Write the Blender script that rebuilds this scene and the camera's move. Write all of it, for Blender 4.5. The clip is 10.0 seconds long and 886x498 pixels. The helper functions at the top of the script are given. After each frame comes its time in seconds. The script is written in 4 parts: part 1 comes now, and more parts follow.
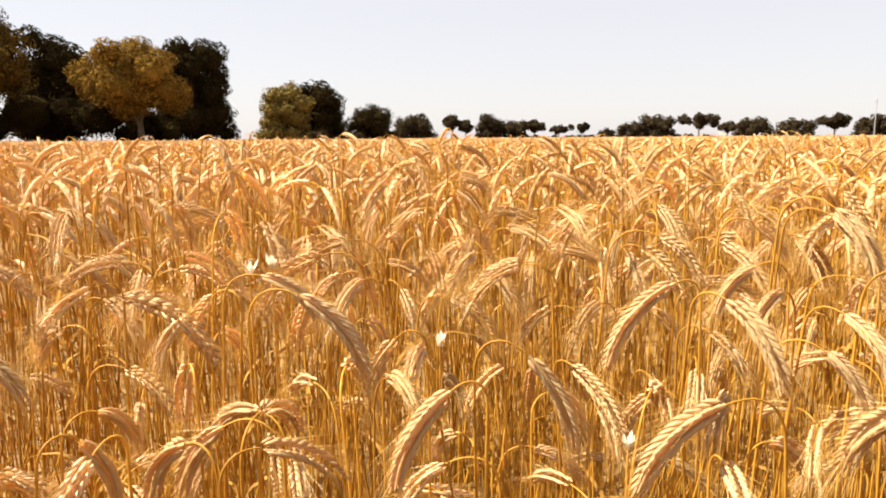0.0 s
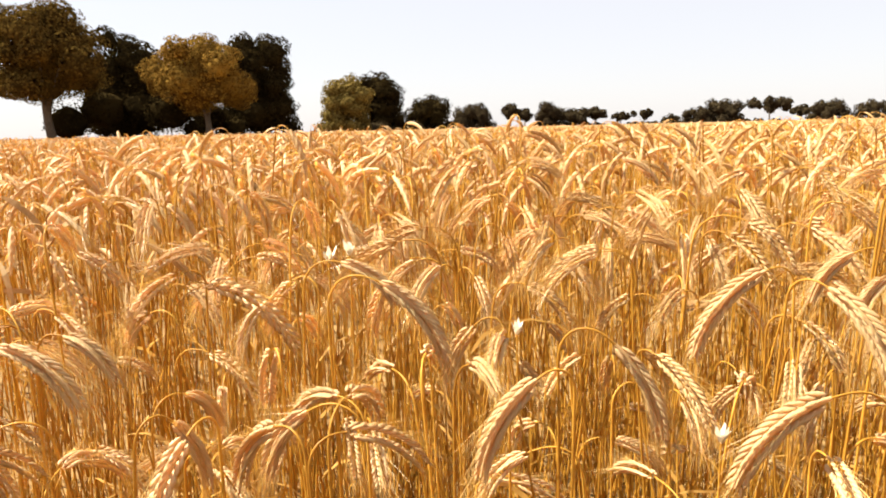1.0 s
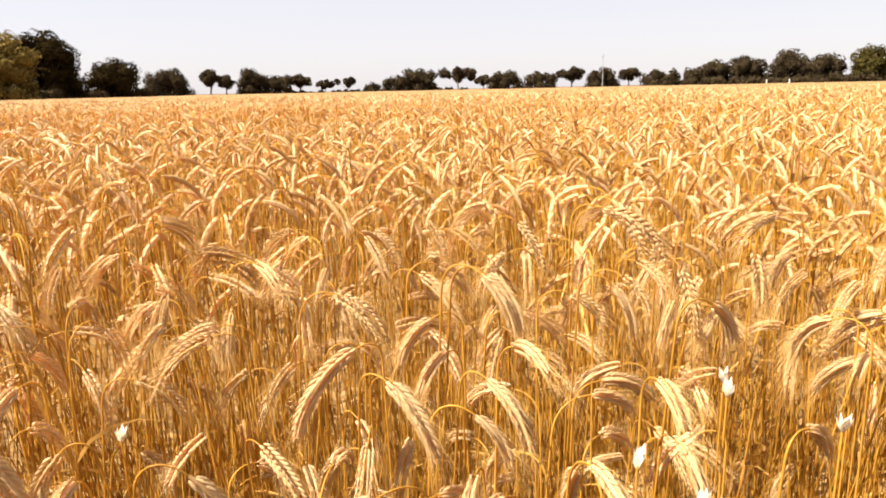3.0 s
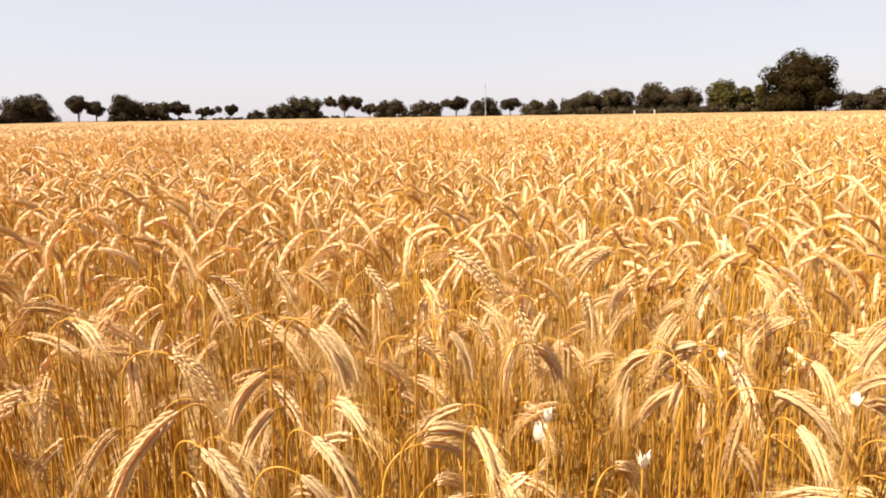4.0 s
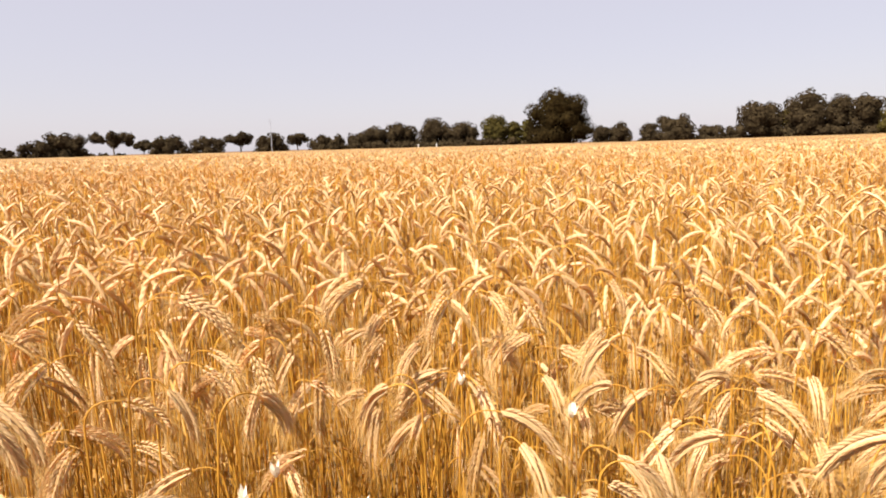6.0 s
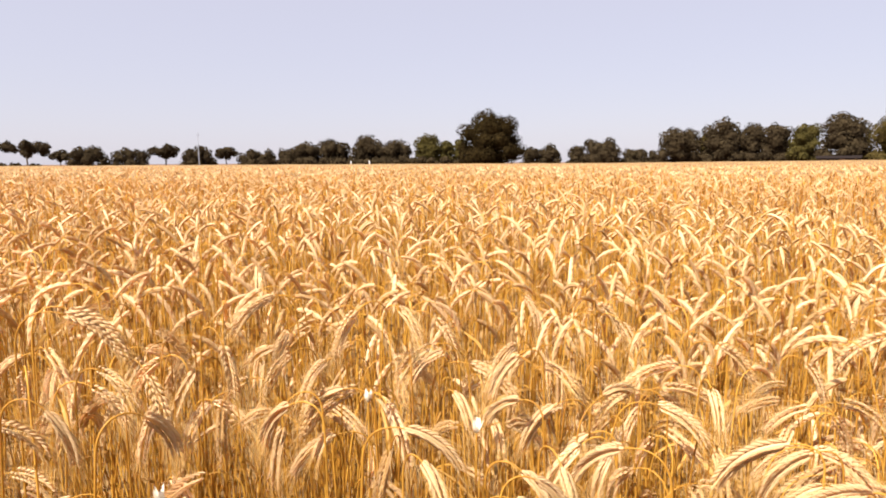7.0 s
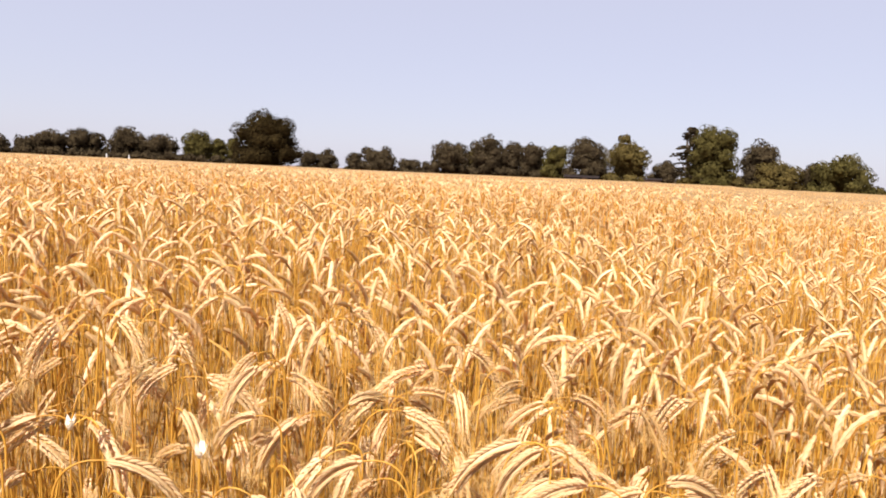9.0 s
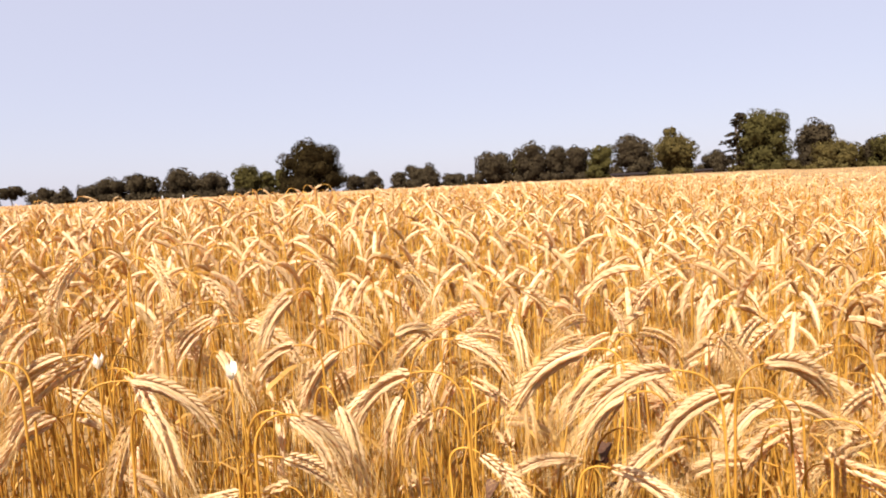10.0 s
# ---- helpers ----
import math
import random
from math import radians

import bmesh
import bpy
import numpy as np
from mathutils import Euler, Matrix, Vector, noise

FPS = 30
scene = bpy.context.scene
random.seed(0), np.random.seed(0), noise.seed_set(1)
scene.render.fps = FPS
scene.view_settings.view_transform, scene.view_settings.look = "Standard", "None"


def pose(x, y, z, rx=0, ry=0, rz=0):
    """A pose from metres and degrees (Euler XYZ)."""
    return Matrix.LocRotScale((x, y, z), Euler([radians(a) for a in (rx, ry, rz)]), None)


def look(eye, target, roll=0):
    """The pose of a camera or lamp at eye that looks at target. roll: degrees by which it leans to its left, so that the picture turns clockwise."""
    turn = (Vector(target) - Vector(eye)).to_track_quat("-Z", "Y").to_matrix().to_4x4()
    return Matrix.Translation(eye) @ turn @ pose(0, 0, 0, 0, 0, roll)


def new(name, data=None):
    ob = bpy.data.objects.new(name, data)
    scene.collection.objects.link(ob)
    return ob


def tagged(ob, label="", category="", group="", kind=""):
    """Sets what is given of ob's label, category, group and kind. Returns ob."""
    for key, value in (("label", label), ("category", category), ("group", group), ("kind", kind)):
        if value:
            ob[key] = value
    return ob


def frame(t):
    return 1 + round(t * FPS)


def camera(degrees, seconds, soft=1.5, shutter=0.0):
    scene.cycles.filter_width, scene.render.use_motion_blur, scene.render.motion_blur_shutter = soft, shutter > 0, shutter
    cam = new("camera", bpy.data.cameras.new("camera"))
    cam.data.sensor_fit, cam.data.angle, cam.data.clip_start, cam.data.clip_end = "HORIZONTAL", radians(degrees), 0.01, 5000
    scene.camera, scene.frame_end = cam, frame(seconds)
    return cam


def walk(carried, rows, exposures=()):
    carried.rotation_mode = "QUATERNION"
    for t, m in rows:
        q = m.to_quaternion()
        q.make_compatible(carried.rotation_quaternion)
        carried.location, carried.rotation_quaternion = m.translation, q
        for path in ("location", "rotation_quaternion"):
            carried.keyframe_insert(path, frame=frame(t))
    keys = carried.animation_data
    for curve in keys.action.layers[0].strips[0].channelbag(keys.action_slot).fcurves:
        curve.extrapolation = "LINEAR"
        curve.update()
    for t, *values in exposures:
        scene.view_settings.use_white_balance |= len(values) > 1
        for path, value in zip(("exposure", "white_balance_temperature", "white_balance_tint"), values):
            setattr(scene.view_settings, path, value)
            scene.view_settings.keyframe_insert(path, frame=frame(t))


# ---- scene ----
cam = camera(67.0, 10.0, soft=1.9)
PATH = [
    (0, (0.08, 0.059, 1.305), (-0.094, 2.024, 0.977), -0.4),
    (0.5, (0.062, 0.061, 1.304), (-0.215, 2.014, 0.973), -1.0),
    (1, (0.055, 0.066, 1.299), (-0.293, 2.003, 0.944), -1.4),
    (1.5, (0.055, 0.074, 1.301), (-0.296, 2.008, 0.929), -1.6),
    (2, (0.094, 0.075, 1.352), (-0.105, 2.02, 0.931), -1.6),
    (2.2, (0.128, 0.077, 1.372), (0.109, 2.031, 0.948), -1.8),
    (2.5, (0.165, 0.07, 1.406), (0.399, 2.004, 0.954), -1.0),
    (3, (0.213, 0.071, 1.457), (0.686, 1.958, 0.992), -1.2),
    (3.2, (0.25, 0.048, 1.474), (0.767, 1.93, 1.036), -1.4),
    (4.3, (0.302, 0.053, 1.485), (1.176, 1.812, 1.106), -0.8),
    (4.5, (0.313, 0.053, 1.484), (1.229, 1.791, 1.11), -0.9),
    (5, (0.339, 0.05, 1.479), (1.38, 1.719, 1.117), -1.2),
    (5.5, (0.373, 0.042, 1.479), (1.566, 1.617, 1.164), -1.8),
    (5.7, (0.385, 0.041, 1.48), (1.628, 1.576, 1.166), -1.7),
    (6.8, (0.433, 0.033, 1.467), (1.856, 1.414, 1.207), -0.9),
    (7, (0.438, 0.026, 1.468), (1.892, 1.375, 1.212), -0.3),
    (7.5, (0.468, 0.014, 1.469), (2.04, 1.222, 1.204), 0.9),
    (8, (0.493, 0.002, 1.468), (2.153, 1.085, 1.203), 0.5),
    (8.1, (0.496, 0.006, 1.466), (2.126, 1.132, 1.191), -0.1),
    (8.2, (0.499, 0.010, 1.464), (2.126, 1.138, 1.174), -0.2),
    (8.3, (0.503, 0.014, 1.461), (2.143, 1.118, 1.158), 0.6),
    (8.4, (0.506, 0.018, 1.459), (2.193, 1.050, 1.162), 2.5),
    (8.5, (0.509, 0.022, 1.457), (2.218, 1.019, 1.165), 3.9),
    (8.7, (0.508, 0.021, 1.463), (2.299, 0.862, 1.169), 5.9),
    (9, (0.515, 0.021, 1.457), (2.333, 0.822, 1.231), 2.8),
    (9.2, (0.523, 0.02, 1.433), (2.326, 0.865, 1.24), 0.7),
    (9.5, (0.556, 0.028, 1.371), (2.332, 0.929, 1.188), -0.3),
    (9.6, (0.565, 0.031, 1.353), (2.340, 0.928, 1.142), -0.0),
    (9.7, (0.573, 0.034, 1.339), (2.351, 0.920, 1.104), 0.3),
    (9.8, (0.578, 0.037, 1.327), (2.351, 0.930, 1.085), -0.5),
    (9.9, (0.582, 0.039, 1.316), (2.348, 0.955, 1.107), -2.3),
    (10, (0.586, 0.041, 1.306), (2.341, 0.98, 1.119), -2.6),
]
walk(
    cam,
    [(t, look(eye, target, roll)) for t, eye, target, roll in PATH],
    [(0.0, 1.75, 6700, 9), (1.0, 1.85, 6600, 8), (2.0, 1.85, 6550, 10), (3.0, 1.73, 6550, 12), (4.5, 1.59, 6400, 13), (5.0, 1.63, 6400, 13), (5.6, 1.43, 6450, 15), (7.0, 1.45, 6150, 17), (9.0, 1.41, 5950, 17), (10.0, 1.47, 5950, 17)],
)

# ---- light ----
SUN_AZ, SUN_EL = 86.0, 52.0
sun_way = Vector((-math.sin(radians(SUN_AZ)) * math.cos(radians(SUN_EL)), math.cos(radians(SUN_AZ)) * math.cos(radians(SUN_EL)), math.sin(radians(SUN_EL))))
world = bpy.data.worlds.new("summer_sky")
scene.world = world
world.use_nodes = True
wn, wl = world.node_tree.nodes, world.node_tree.links
wn.clear()
sky = wn.new("ShaderNodeTexSky")
sky.sky_type, sky.sun_disc = "NISHITA", False
sky.sun_elevation, sky.sun_rotation = radians(SUN_EL), radians(-SUN_AZ)
sky.air_density, sky.dust_density, sky.ozone_density = 1.0, 0.8, 0.6
back = wn.new("ShaderNodeBackground")
back.inputs["Strength"].default_value = 0.055
wout = wn.new("ShaderNodeOutputWorld")
haze = wn.new("ShaderNodeMix")
haze.data_type = "RGBA"
haze.inputs[0].default_value = 0.78
haze.inputs[7].default_value = (5.0, 4.80, 5.06, 1)
wl.new(sky.outputs[0], haze.inputs[6])
wl.new(haze.outputs[2], back.inputs[0])
wl.new(back.outputs[0], wout.inputs[0])
sun = new("sun", bpy.data.lights.new("sun", "SUN"))
sun.data.energy, sun.data.angle, sun.data.color = 5.0, radians(0.6), (1.0, 0.93, 0.82)
sun.matrix_world = look(sun_way * 100, (0, 0, 0))


# ---- materials ----
def leafy(name, low, high, through_light, rough, grain, bump=0.0, key="tone", shine=0.25, passed=(1.0, 1.0, 1.0)):
    """Thin dry or green plant matter: diffuse, some light passing through, a faint gloss; low to high by the tone of each piece."""
    m = bpy.data.materials.new(name)
    m.use_nodes = True
    n, l = m.node_tree.nodes, m.node_tree.links
    n.clear()
    if key == "tone":
        src = n.new("ShaderNodeAttribute")
        src.attribute_name = "tone"
        fac = src.outputs["Fac"]
    else:
        src = n.new("ShaderNodeNewGeometry")
        fac = src.outputs["Random Per Island"]
    co = n.new("ShaderNodeTexCoord")
    tex = n.new("ShaderNodeTexNoise")
    tex.inputs["Scale"].default_value, tex.inputs["Detail"].default_value = grain, 4.0
    l.new(co.outputs["Object"], tex.inputs["Vector"])
    add = n.new("ShaderNodeMath")
    add.operation = "MULTIPLY_ADD"
    l.new(tex.outputs["Fac"], add.inputs[0])
    add.inputs[1].default_value = 0.9 if bump else 0.7
    l.new(fac, add.inputs[2])
    ramp = n.new("ShaderNodeMapRange")
    ramp.inputs["From Min"].default_value, ramp.inputs["From Max"].default_value = 0.2, 1.5
    l.new(add.outputs[0], ramp.inputs["Value"])
    mix = n.new("ShaderNodeMix")
    mix.data_type = "RGBA"
    mix.inputs[6].default_value, mix.inputs[7].default_value = (*low, 1), (*high, 1)
    l.new(ramp.outputs["Result"], mix.inputs[0])
    prin = n.new("ShaderNodeBsdfPrincipled")
    prin.inputs["Roughness"].default_value = rough
    prin.inputs["Specular IOR Level"].default_value = shine
    l.new(mix.outputs[2], prin.inputs["Base Color"])
    trans = n.new("ShaderNodeBsdfTranslucent")
    # light that has passed through the husk or straw comes out more golden
    tint = n.new("ShaderNodeMix")
    tint.data_type, tint.blend_type = "RGBA", "MULTIPLY"
    tint.inputs[0].default_value = 1.0
    tint.inputs[7].default_value = (*passed, 1)
    l.new(mix.outputs[2], tint.inputs[6])
    l.new(tint.outputs[2], trans.inputs["Color"])
    both = n.new("ShaderNodeMixShader")
    both.inputs[0].default_value = through_light
    l.new(prin.outputs[0], both.inputs[1])
    l.new(trans.outputs[0], both.inputs[2])
    if bump:
        b = n.new("ShaderNodeBump")
        b.inputs["Strength"].default_value, b.inputs["Distance"].default_value = bump, 0.002
        l.new(tex.outputs["Fac"], b.inputs["Height"])
        l.new(b.outputs[0], prin.inputs["Normal"])
    out = n.new("ShaderNodeOutputMaterial")
    l.new(both.outputs[0], out.inputs[0])
    return m


def rough_stuff(name, low, high, scales, rough=0.9, bump=0.5, dist=0.02, shine=0.3):
    """Bark, soil and the like: two scales of noise between two colours."""
    m = bpy.data.materials.new(name)
    m.use_nodes = True
    n, l = m.node_tree.nodes, m.node_tree.links
    prin = n["Principled BSDF"]
    prin.inputs["Roughness"].default_value = rough
    prin.inputs["Specular IOR Level"].default_value = shine
    co = n.new("ShaderNodeTexCoord")
    a, b = n.new("ShaderNodeTexNoise"), n.new("ShaderNodeTexNoise")
    for t, s in zip((a, b), scales):
        t.inputs["Scale"].default_value, t.inputs["Detail"].default_value = s, 6.0
        l.new(co.outputs["Object"], t.inputs["Vector"])
    mul = n.new("ShaderNodeMath")
    mul.operation = "MULTIPLY"
    l.new(a.outputs["Fac"], mul.inputs[0])
    l.new(b.outputs["Fac"], mul.inputs[1])
    r = n.new("ShaderNodeMapRange")
    r.inputs["From Min"].default_value, r.inputs["From Max"].default_value = 0.1, 0.42
    l.new(mul.outputs[0], r.inputs["Value"])
    mix = n.new("ShaderNodeMix")
    mix.data_type = "RGBA"
    mix.inputs[6].default_value, mix.inputs[7].default_value = (*low, 1), (*high, 1)
    l.new(r.outputs["Result"], mix.inputs[0])
    l.new(mix.outputs[2], prin.inputs["Base Color"])
    bp = n.new("ShaderNodeBump")
    bp.inputs["Strength"].default_value, bp.inputs["Distance"].default_value = bump, dist
    l.new(mul.outputs[0], bp.inputs["Height"])
    l.new(bp.outputs[0], prin.inputs["Normal"])
    return m


STEM = leafy("straw_stem", (0.30, 0.116, 0.0085), (0.74, 0.42, 0.06), 0.30, 0.5, 60, passed=(1.0, 0.75, 0.33))
EAR = leafy("ripe_ear", (0.45, 0.266, 0.074), (0.86, 0.65, 0.35), 0.41, 0.55, 260, 0.4, shine=0.5, passed=(1.0, 0.76, 0.32))
AWN = leafy("straw_awn", (0.43, 0.245, 0.056), (0.81, 0.578, 0.235), 0.36, 0.4, 120, shine=0.5, passed=(1.0, 0.80, 0.42))
BLADE = leafy("dry_leaf_blade", (0.42, 0.20, 0.03), (0.70, 0.44, 0.12), 0.4, 0.6, 80)
HUSK = leafy("bleached_husk", (0.80, 0.70, 0.50), (0.90, 0.84, 0.70), 0.3, 0.6, 150)
GRAIN_MATS = (STEM, EAR, AWN, BLADE)
BARK = rough_stuff("oak_bark", (0.05, 0.035, 0.02), (0.16, 0.12, 0.08), (1.5, 9.0), bump=0.8, dist=0.05)
SOIL = rough_stuff("dry_soil", (0.055, 0.022, 0.008), (0.15, 0.07, 0.026), (0.6, 14.0), bump=0.8, dist=0.03)
# the shade between distant ears is mixed into these browns
CANOPY = rough_stuff("far_crop_with_shade", (0.125, 0.068, 0.018), (0.34, 0.205, 0.07), (0.5, 6.0), bump=1.0, dist=0.1)
LEAVES = {
    kind: leafy(name, low, high, 0.12, 0.8, 0.35, key="island", shine=0.0)
    for kind, name, low, high in (
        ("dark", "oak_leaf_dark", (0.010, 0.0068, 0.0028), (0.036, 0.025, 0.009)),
        ("gold", "leaf_golden_olive", (0.052, 0.029, 0.007), (0.31, 0.18, 0.036)),
        ("willow", "leaf_yellow_green", (0.060, 0.042, 0.011), (0.240, 0.170, 0.048)),
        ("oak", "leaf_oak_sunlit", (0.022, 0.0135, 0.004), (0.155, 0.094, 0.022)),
        ("green", "leaf_green", (0.026, 0.022, 0.007), (0.082, 0.066, 0.019)),
        ("olive", "leaf_olive", (0.034, 0.026, 0.009), (0.100, 0.073, 0.022)),
        ("far", "leaf_far", (0.020, 0.0145, 0.0085), (0.060, 0.044, 0.022)),
    )
}


# ---- mesh tools ----
class Soup:
    """Triangles gathered in arrays, with a material and a tone each."""

    def __init__(self):
        self.v, self.f, self.m, self.t, self.n = [], [], [], [], 0

    def add(self, v, f, m, tone):
        v = np.asarray(v, float).reshape(-1, 3)
        f = np.asarray(f, int).reshape(-1, 3)
        self.v.append(v)
        self.f.append(f + self.n)
        self.m.append(np.broadcast_to(m, len(f)))
        self.t.append(np.broadcast_to(tone, len(v)))
        self.n += len(v)

    def arrays(self):
        return np.concatenate(self.v), np.concatenate(self.f), np.concatenate(self.m), np.concatenate(self.t)


def mesh_of(name, v, f, mats, m=None, tone=None, smooth=True):
    me = bpy.data.meshes.new(name)
    me.vertices.add(len(v))
    me.vertices.foreach_set("co", np.ascontiguousarray(v, np.float32).ravel())
    me.loops.add(f.size)
    me.loops.foreach_set("vertex_index", np.ascontiguousarray(f, np.int32).ravel())
    k = f.shape[1]
    me.polygons.add(len(f))
    me.polygons.foreach_set("loop_start", np.arange(0, f.size, k, dtype=np.int32))
    for mat in mats:
        me.materials.append(mat)
    if m is not None:
        me.polygons.foreach_set("material_index", np.ascontiguousarray(m, np.int32))
    me.polygons.foreach_set("use_smooth", np.broadcast_to(smooth, len(f)).copy())
    if tone is not None:
        at = me.attributes.new("tone", "FLOAT", "POINT")
        at.data.foreach_set("value", np.ascontiguousarray(tone, np.float32))
    me.update(calc_edges=True)
    return me


def child(name, me, parent, label=""):
    ob = new(name, me)
    ob.parent = parent
    return tagged(ob, label) if label else ob


def part(name, bm, material, parent, label=""):
    me = bpy.data.meshes.new(name)
    bm.to_mesh(me)
    bm.free()
    me.materials.append(material)
    return child(name, me, parent, label)


def tube(pts, radii, sides):
    """A tapered tube along points: vertices and triangles."""
    pts, radii = np.asarray(pts, float), np.asarray(radii, float)
    t = np.gradient(pts, axis=0)
    t /= np.linalg.norm(t, axis=1)[:, None] + 1e-9
    ref = np.where(np.abs(t[:, 1:2]) > 0.9, [[1.0, 0, 0]], [[0, 1.0, 0]])
    a = np.cross(t, ref)
    a /= np.linalg.norm(a, axis=1)[:, None] + 1e-9
    b = np.cross(t, a)
    ang = np.linspace(0, 2 * np.pi, sides, endpoint=False)
    v = pts[:, None] + radii[:, None, None] * (np.cos(ang)[None, :, None] * a[:, None] + np.sin(ang)[None, :, None] * b[:, None])
    f = []
    for i in range(len(pts) - 1):
        for j in range(sides):
            p, q = i * sides + j, i * sides + (j + 1) % sides
            f += [(p, q, q + sides), (p, q + sides, p + sides)]
    return v.reshape(-1, 3), np.array(f)


# ---- one stalk of ripe grain ----
def stalk_line(top, lean, bend, th_base, th_tip, ear_len, n_bend=9, n_ear=13):
    """Centre line in the x-z plane: straight straw, the bend under the ear, the nodding ear. Angles in degrees from upright."""
    u = np.linspace(0, 1, 60)
    th_b = lean + (th_base - lean) * (u * u * (3 - 2 * u)) ** 1.15
    th_e = th_base + (th_tip - th_base) * u
    def run(th, length):
        th = np.radians(th)
        mid = (th[1:] + th[:-1]) / 2
        step = length / (len(th) - 1)
        return np.concatenate([[[0, 0, 0]], np.cumsum(np.stack([np.sin(mid), 0 * mid, np.cos(mid)], 1) * step, 0)])
    pb = run(th_b, bend)
    pe = run(th_e, ear_len) + pb[-1]
    rise = max(pb[:, 2].max(), pe[:, 2].max())
    h = max(top - rise, 0.2)
    foot = np.array([-math.tan(radians(lean)) * h, 0, -h])
    pick = np.linspace(0, 59, n_bend).round().astype(int)
    ear = np.stack([np.interp(np.linspace(0, 59, n_ear), np.arange(60), pe[:, k]) for k in range(3)], 1)
    ear_th = np.interp(np.linspace(0, 59, n_ear), np.arange(60), th_e)
    shift = -foot
    return foot + shift, pb[pick] + shift, ear + shift, np.radians(ear_th)


def frames_along(ear, ear_th, s):
    k = s * (len(ear) - 1)
    p = np.stack([np.interp(k, np.arange(len(ear)), ear[:, c]) for c in range(3)], -1)
    th = np.interp(k, np.arange(len(ear)), ear_th)
    t = np.stack([np.sin(th), 0 * th, np.cos(th)], -1)
    nn = np.stack([np.cos(th), 0 * th, -np.sin(th)], -1)
    return p, t, nn


def spikelets(rng, ear, ear_th, nodes, rows, rings, size, twist, fat=1.0):
    """Plump husks in rows up the ear: vertices and triangles, and the tip and way of each for its awn."""
    V, F, tips, outs, n = [], [], [], [], 0
    s = (np.arange(nodes) + 0.4) / (nodes + 0.3)
    p, t, nn = frames_along(ear, ear_th, s)
    y = np.array([0, 1.0, 0])
    for k in range(nodes):
        side = 1 if k % 2 else -1
        tw = twist + 0.5 * (s[k] - 0.5)
        out = side * (math.cos(tw) * nn[k] + math.sin(tw) * y)
        deep = -math.sin(tw) * nn[k] + math.cos(tw) * y
        taper = 0.72 + 0.5 * math.sin(math.pi * min(1, 0.12 + 0.88 * s[k])) ** 0.7 - 0.25 * s[k] ** 3
        for r in rows:
            sz = size * taper * rng.uniform(0.9, 1.1)
            way = t[k] + out * (0.25 + rng.uniform(-0.05, 0.05)) + deep * (0.20 * r + rng.uniform(-0.04, 0.04))
            way /= np.linalg.norm(way)
            base = p[k] + out * 0.0029 * fat + deep * 0.0028 * r * fat
            a = np.cross(way, out)
            a /= np.linalg.norm(a)
            b = np.cross(way, a)
            w = sz * 0.155 * fat
            ring_at = [(0.42, 1.0)] if rings == 1 else [(0.2, 0.78), (0.58, 0.92)]
            vs = [base]
            for u, rad in ring_at:
                c = base + way * sz * u + out * sz * 0.05 * math.sin(math.pi * u)
                vs += [c + w * rad * a, c + w * rad * 0.85 * b, c - w * rad * a, c - w * rad * 0.85 * b]
            tip = base + way * sz
            vs.append(tip)
            last = len(vs) - 1
            for j in range(4):
                j2 = (j + 1) % 4
                F.append((n, n + 1 + j, n + 1 + j2))
                for q in range(len(ring_at) - 1):
                    o = n + 1 + 4 * q
                    F += [(o + j, o + 4 + j, o + 4 + j2), (o + j, o + 4 + j2, o + j2)]
                F.append((n + last, n + last - 4 + j2, n + last - 4 + j))
            V += vs
            n += len(vs)
            tips.append((tip, way, t[k], sz))
            outs.append(out)
    return np.array(V), np.array(F), tips, outs


def awns_of(rng, tips, length, width, bent, keep=1.0):
    """Fine bristles from the husk tips."""
    V, F, n = [], [], 0
    for tip, way, t, sz in [q for q in tips for _ in range(int(max(1, keep)))]:
        if rng.random() > keep:
            continue
        d = way * 0.62 + t * 0.58 + rng.normal(0, 0.17, 3)
        d /= np.linalg.norm(d)
        L = length * rng.uniform(0.6, 1.15)
        side = np.cross(d, rng.normal(0, 1, 3))
        side *= width / (np.linalg.norm(side) + 1e-9)
        start = tip - way * sz * 0.2
        if bent:
            mid = start + d * L * 0.5
            end = start + d * L + t * L * 0.06 + np.array([0, 0, -0.04 * L])
            V += [start - side, start + side, mid - side * 0.6, mid + side * 0.6, end]
            F += [(n, n + 1, n + 3), (n, n + 3, n + 2), (n + 2, n + 3, n + 4)]
            n += 5
        else:
            V += [start - side, start + side, start + d * L]
            F.append((n, n + 1, n + 2))
            n += 3
    return np.array(V).reshape(-1, 3), np.array(F, int).reshape(-1, 3)


def blade(rng, foot, bend0, segs=6):
    """A dry, twisted leaf hanging from the straw."""
    u = rng.uniform(0.55, 0.9)
    base = foot + (bend0 - foot) * u
    az, L, w = rng.uniform(0, 2 * np.pi), rng.uniform(0.10, 0.22), rng.uniform(0.0018, 0.0042)
    V, F = [], []
    p, th = base.copy(), rng.uniform(0.3, 0.8)
    roll = rng.uniform(0, 3)
    for i in range(segs + 1):
        q = i / segs
        d = np.array([math.cos(az) * math.sin(th), math.sin(az) * math.sin(th), math.cos(th)])
        side = np.array([-math.sin(az), math.cos(az), 0]) * math.cos(roll) + np.cross(d, [-math.sin(az), math.cos(az), 0]) * math.sin(roll)
        ww = w * (1 - q ** 2) + 0.0004
        V += [p - side * ww, p + side * ww]
        p = p + d * L / segs
        th += rng.uniform(0.25, 0.5)
        roll += rng.uniform(0.1, 0.6)
        if i:
            k = 2 * i
            F += [(k - 2, k - 1, k + 1), (k - 2, k + 1, k)]
    return np.array(V), np.array(F)


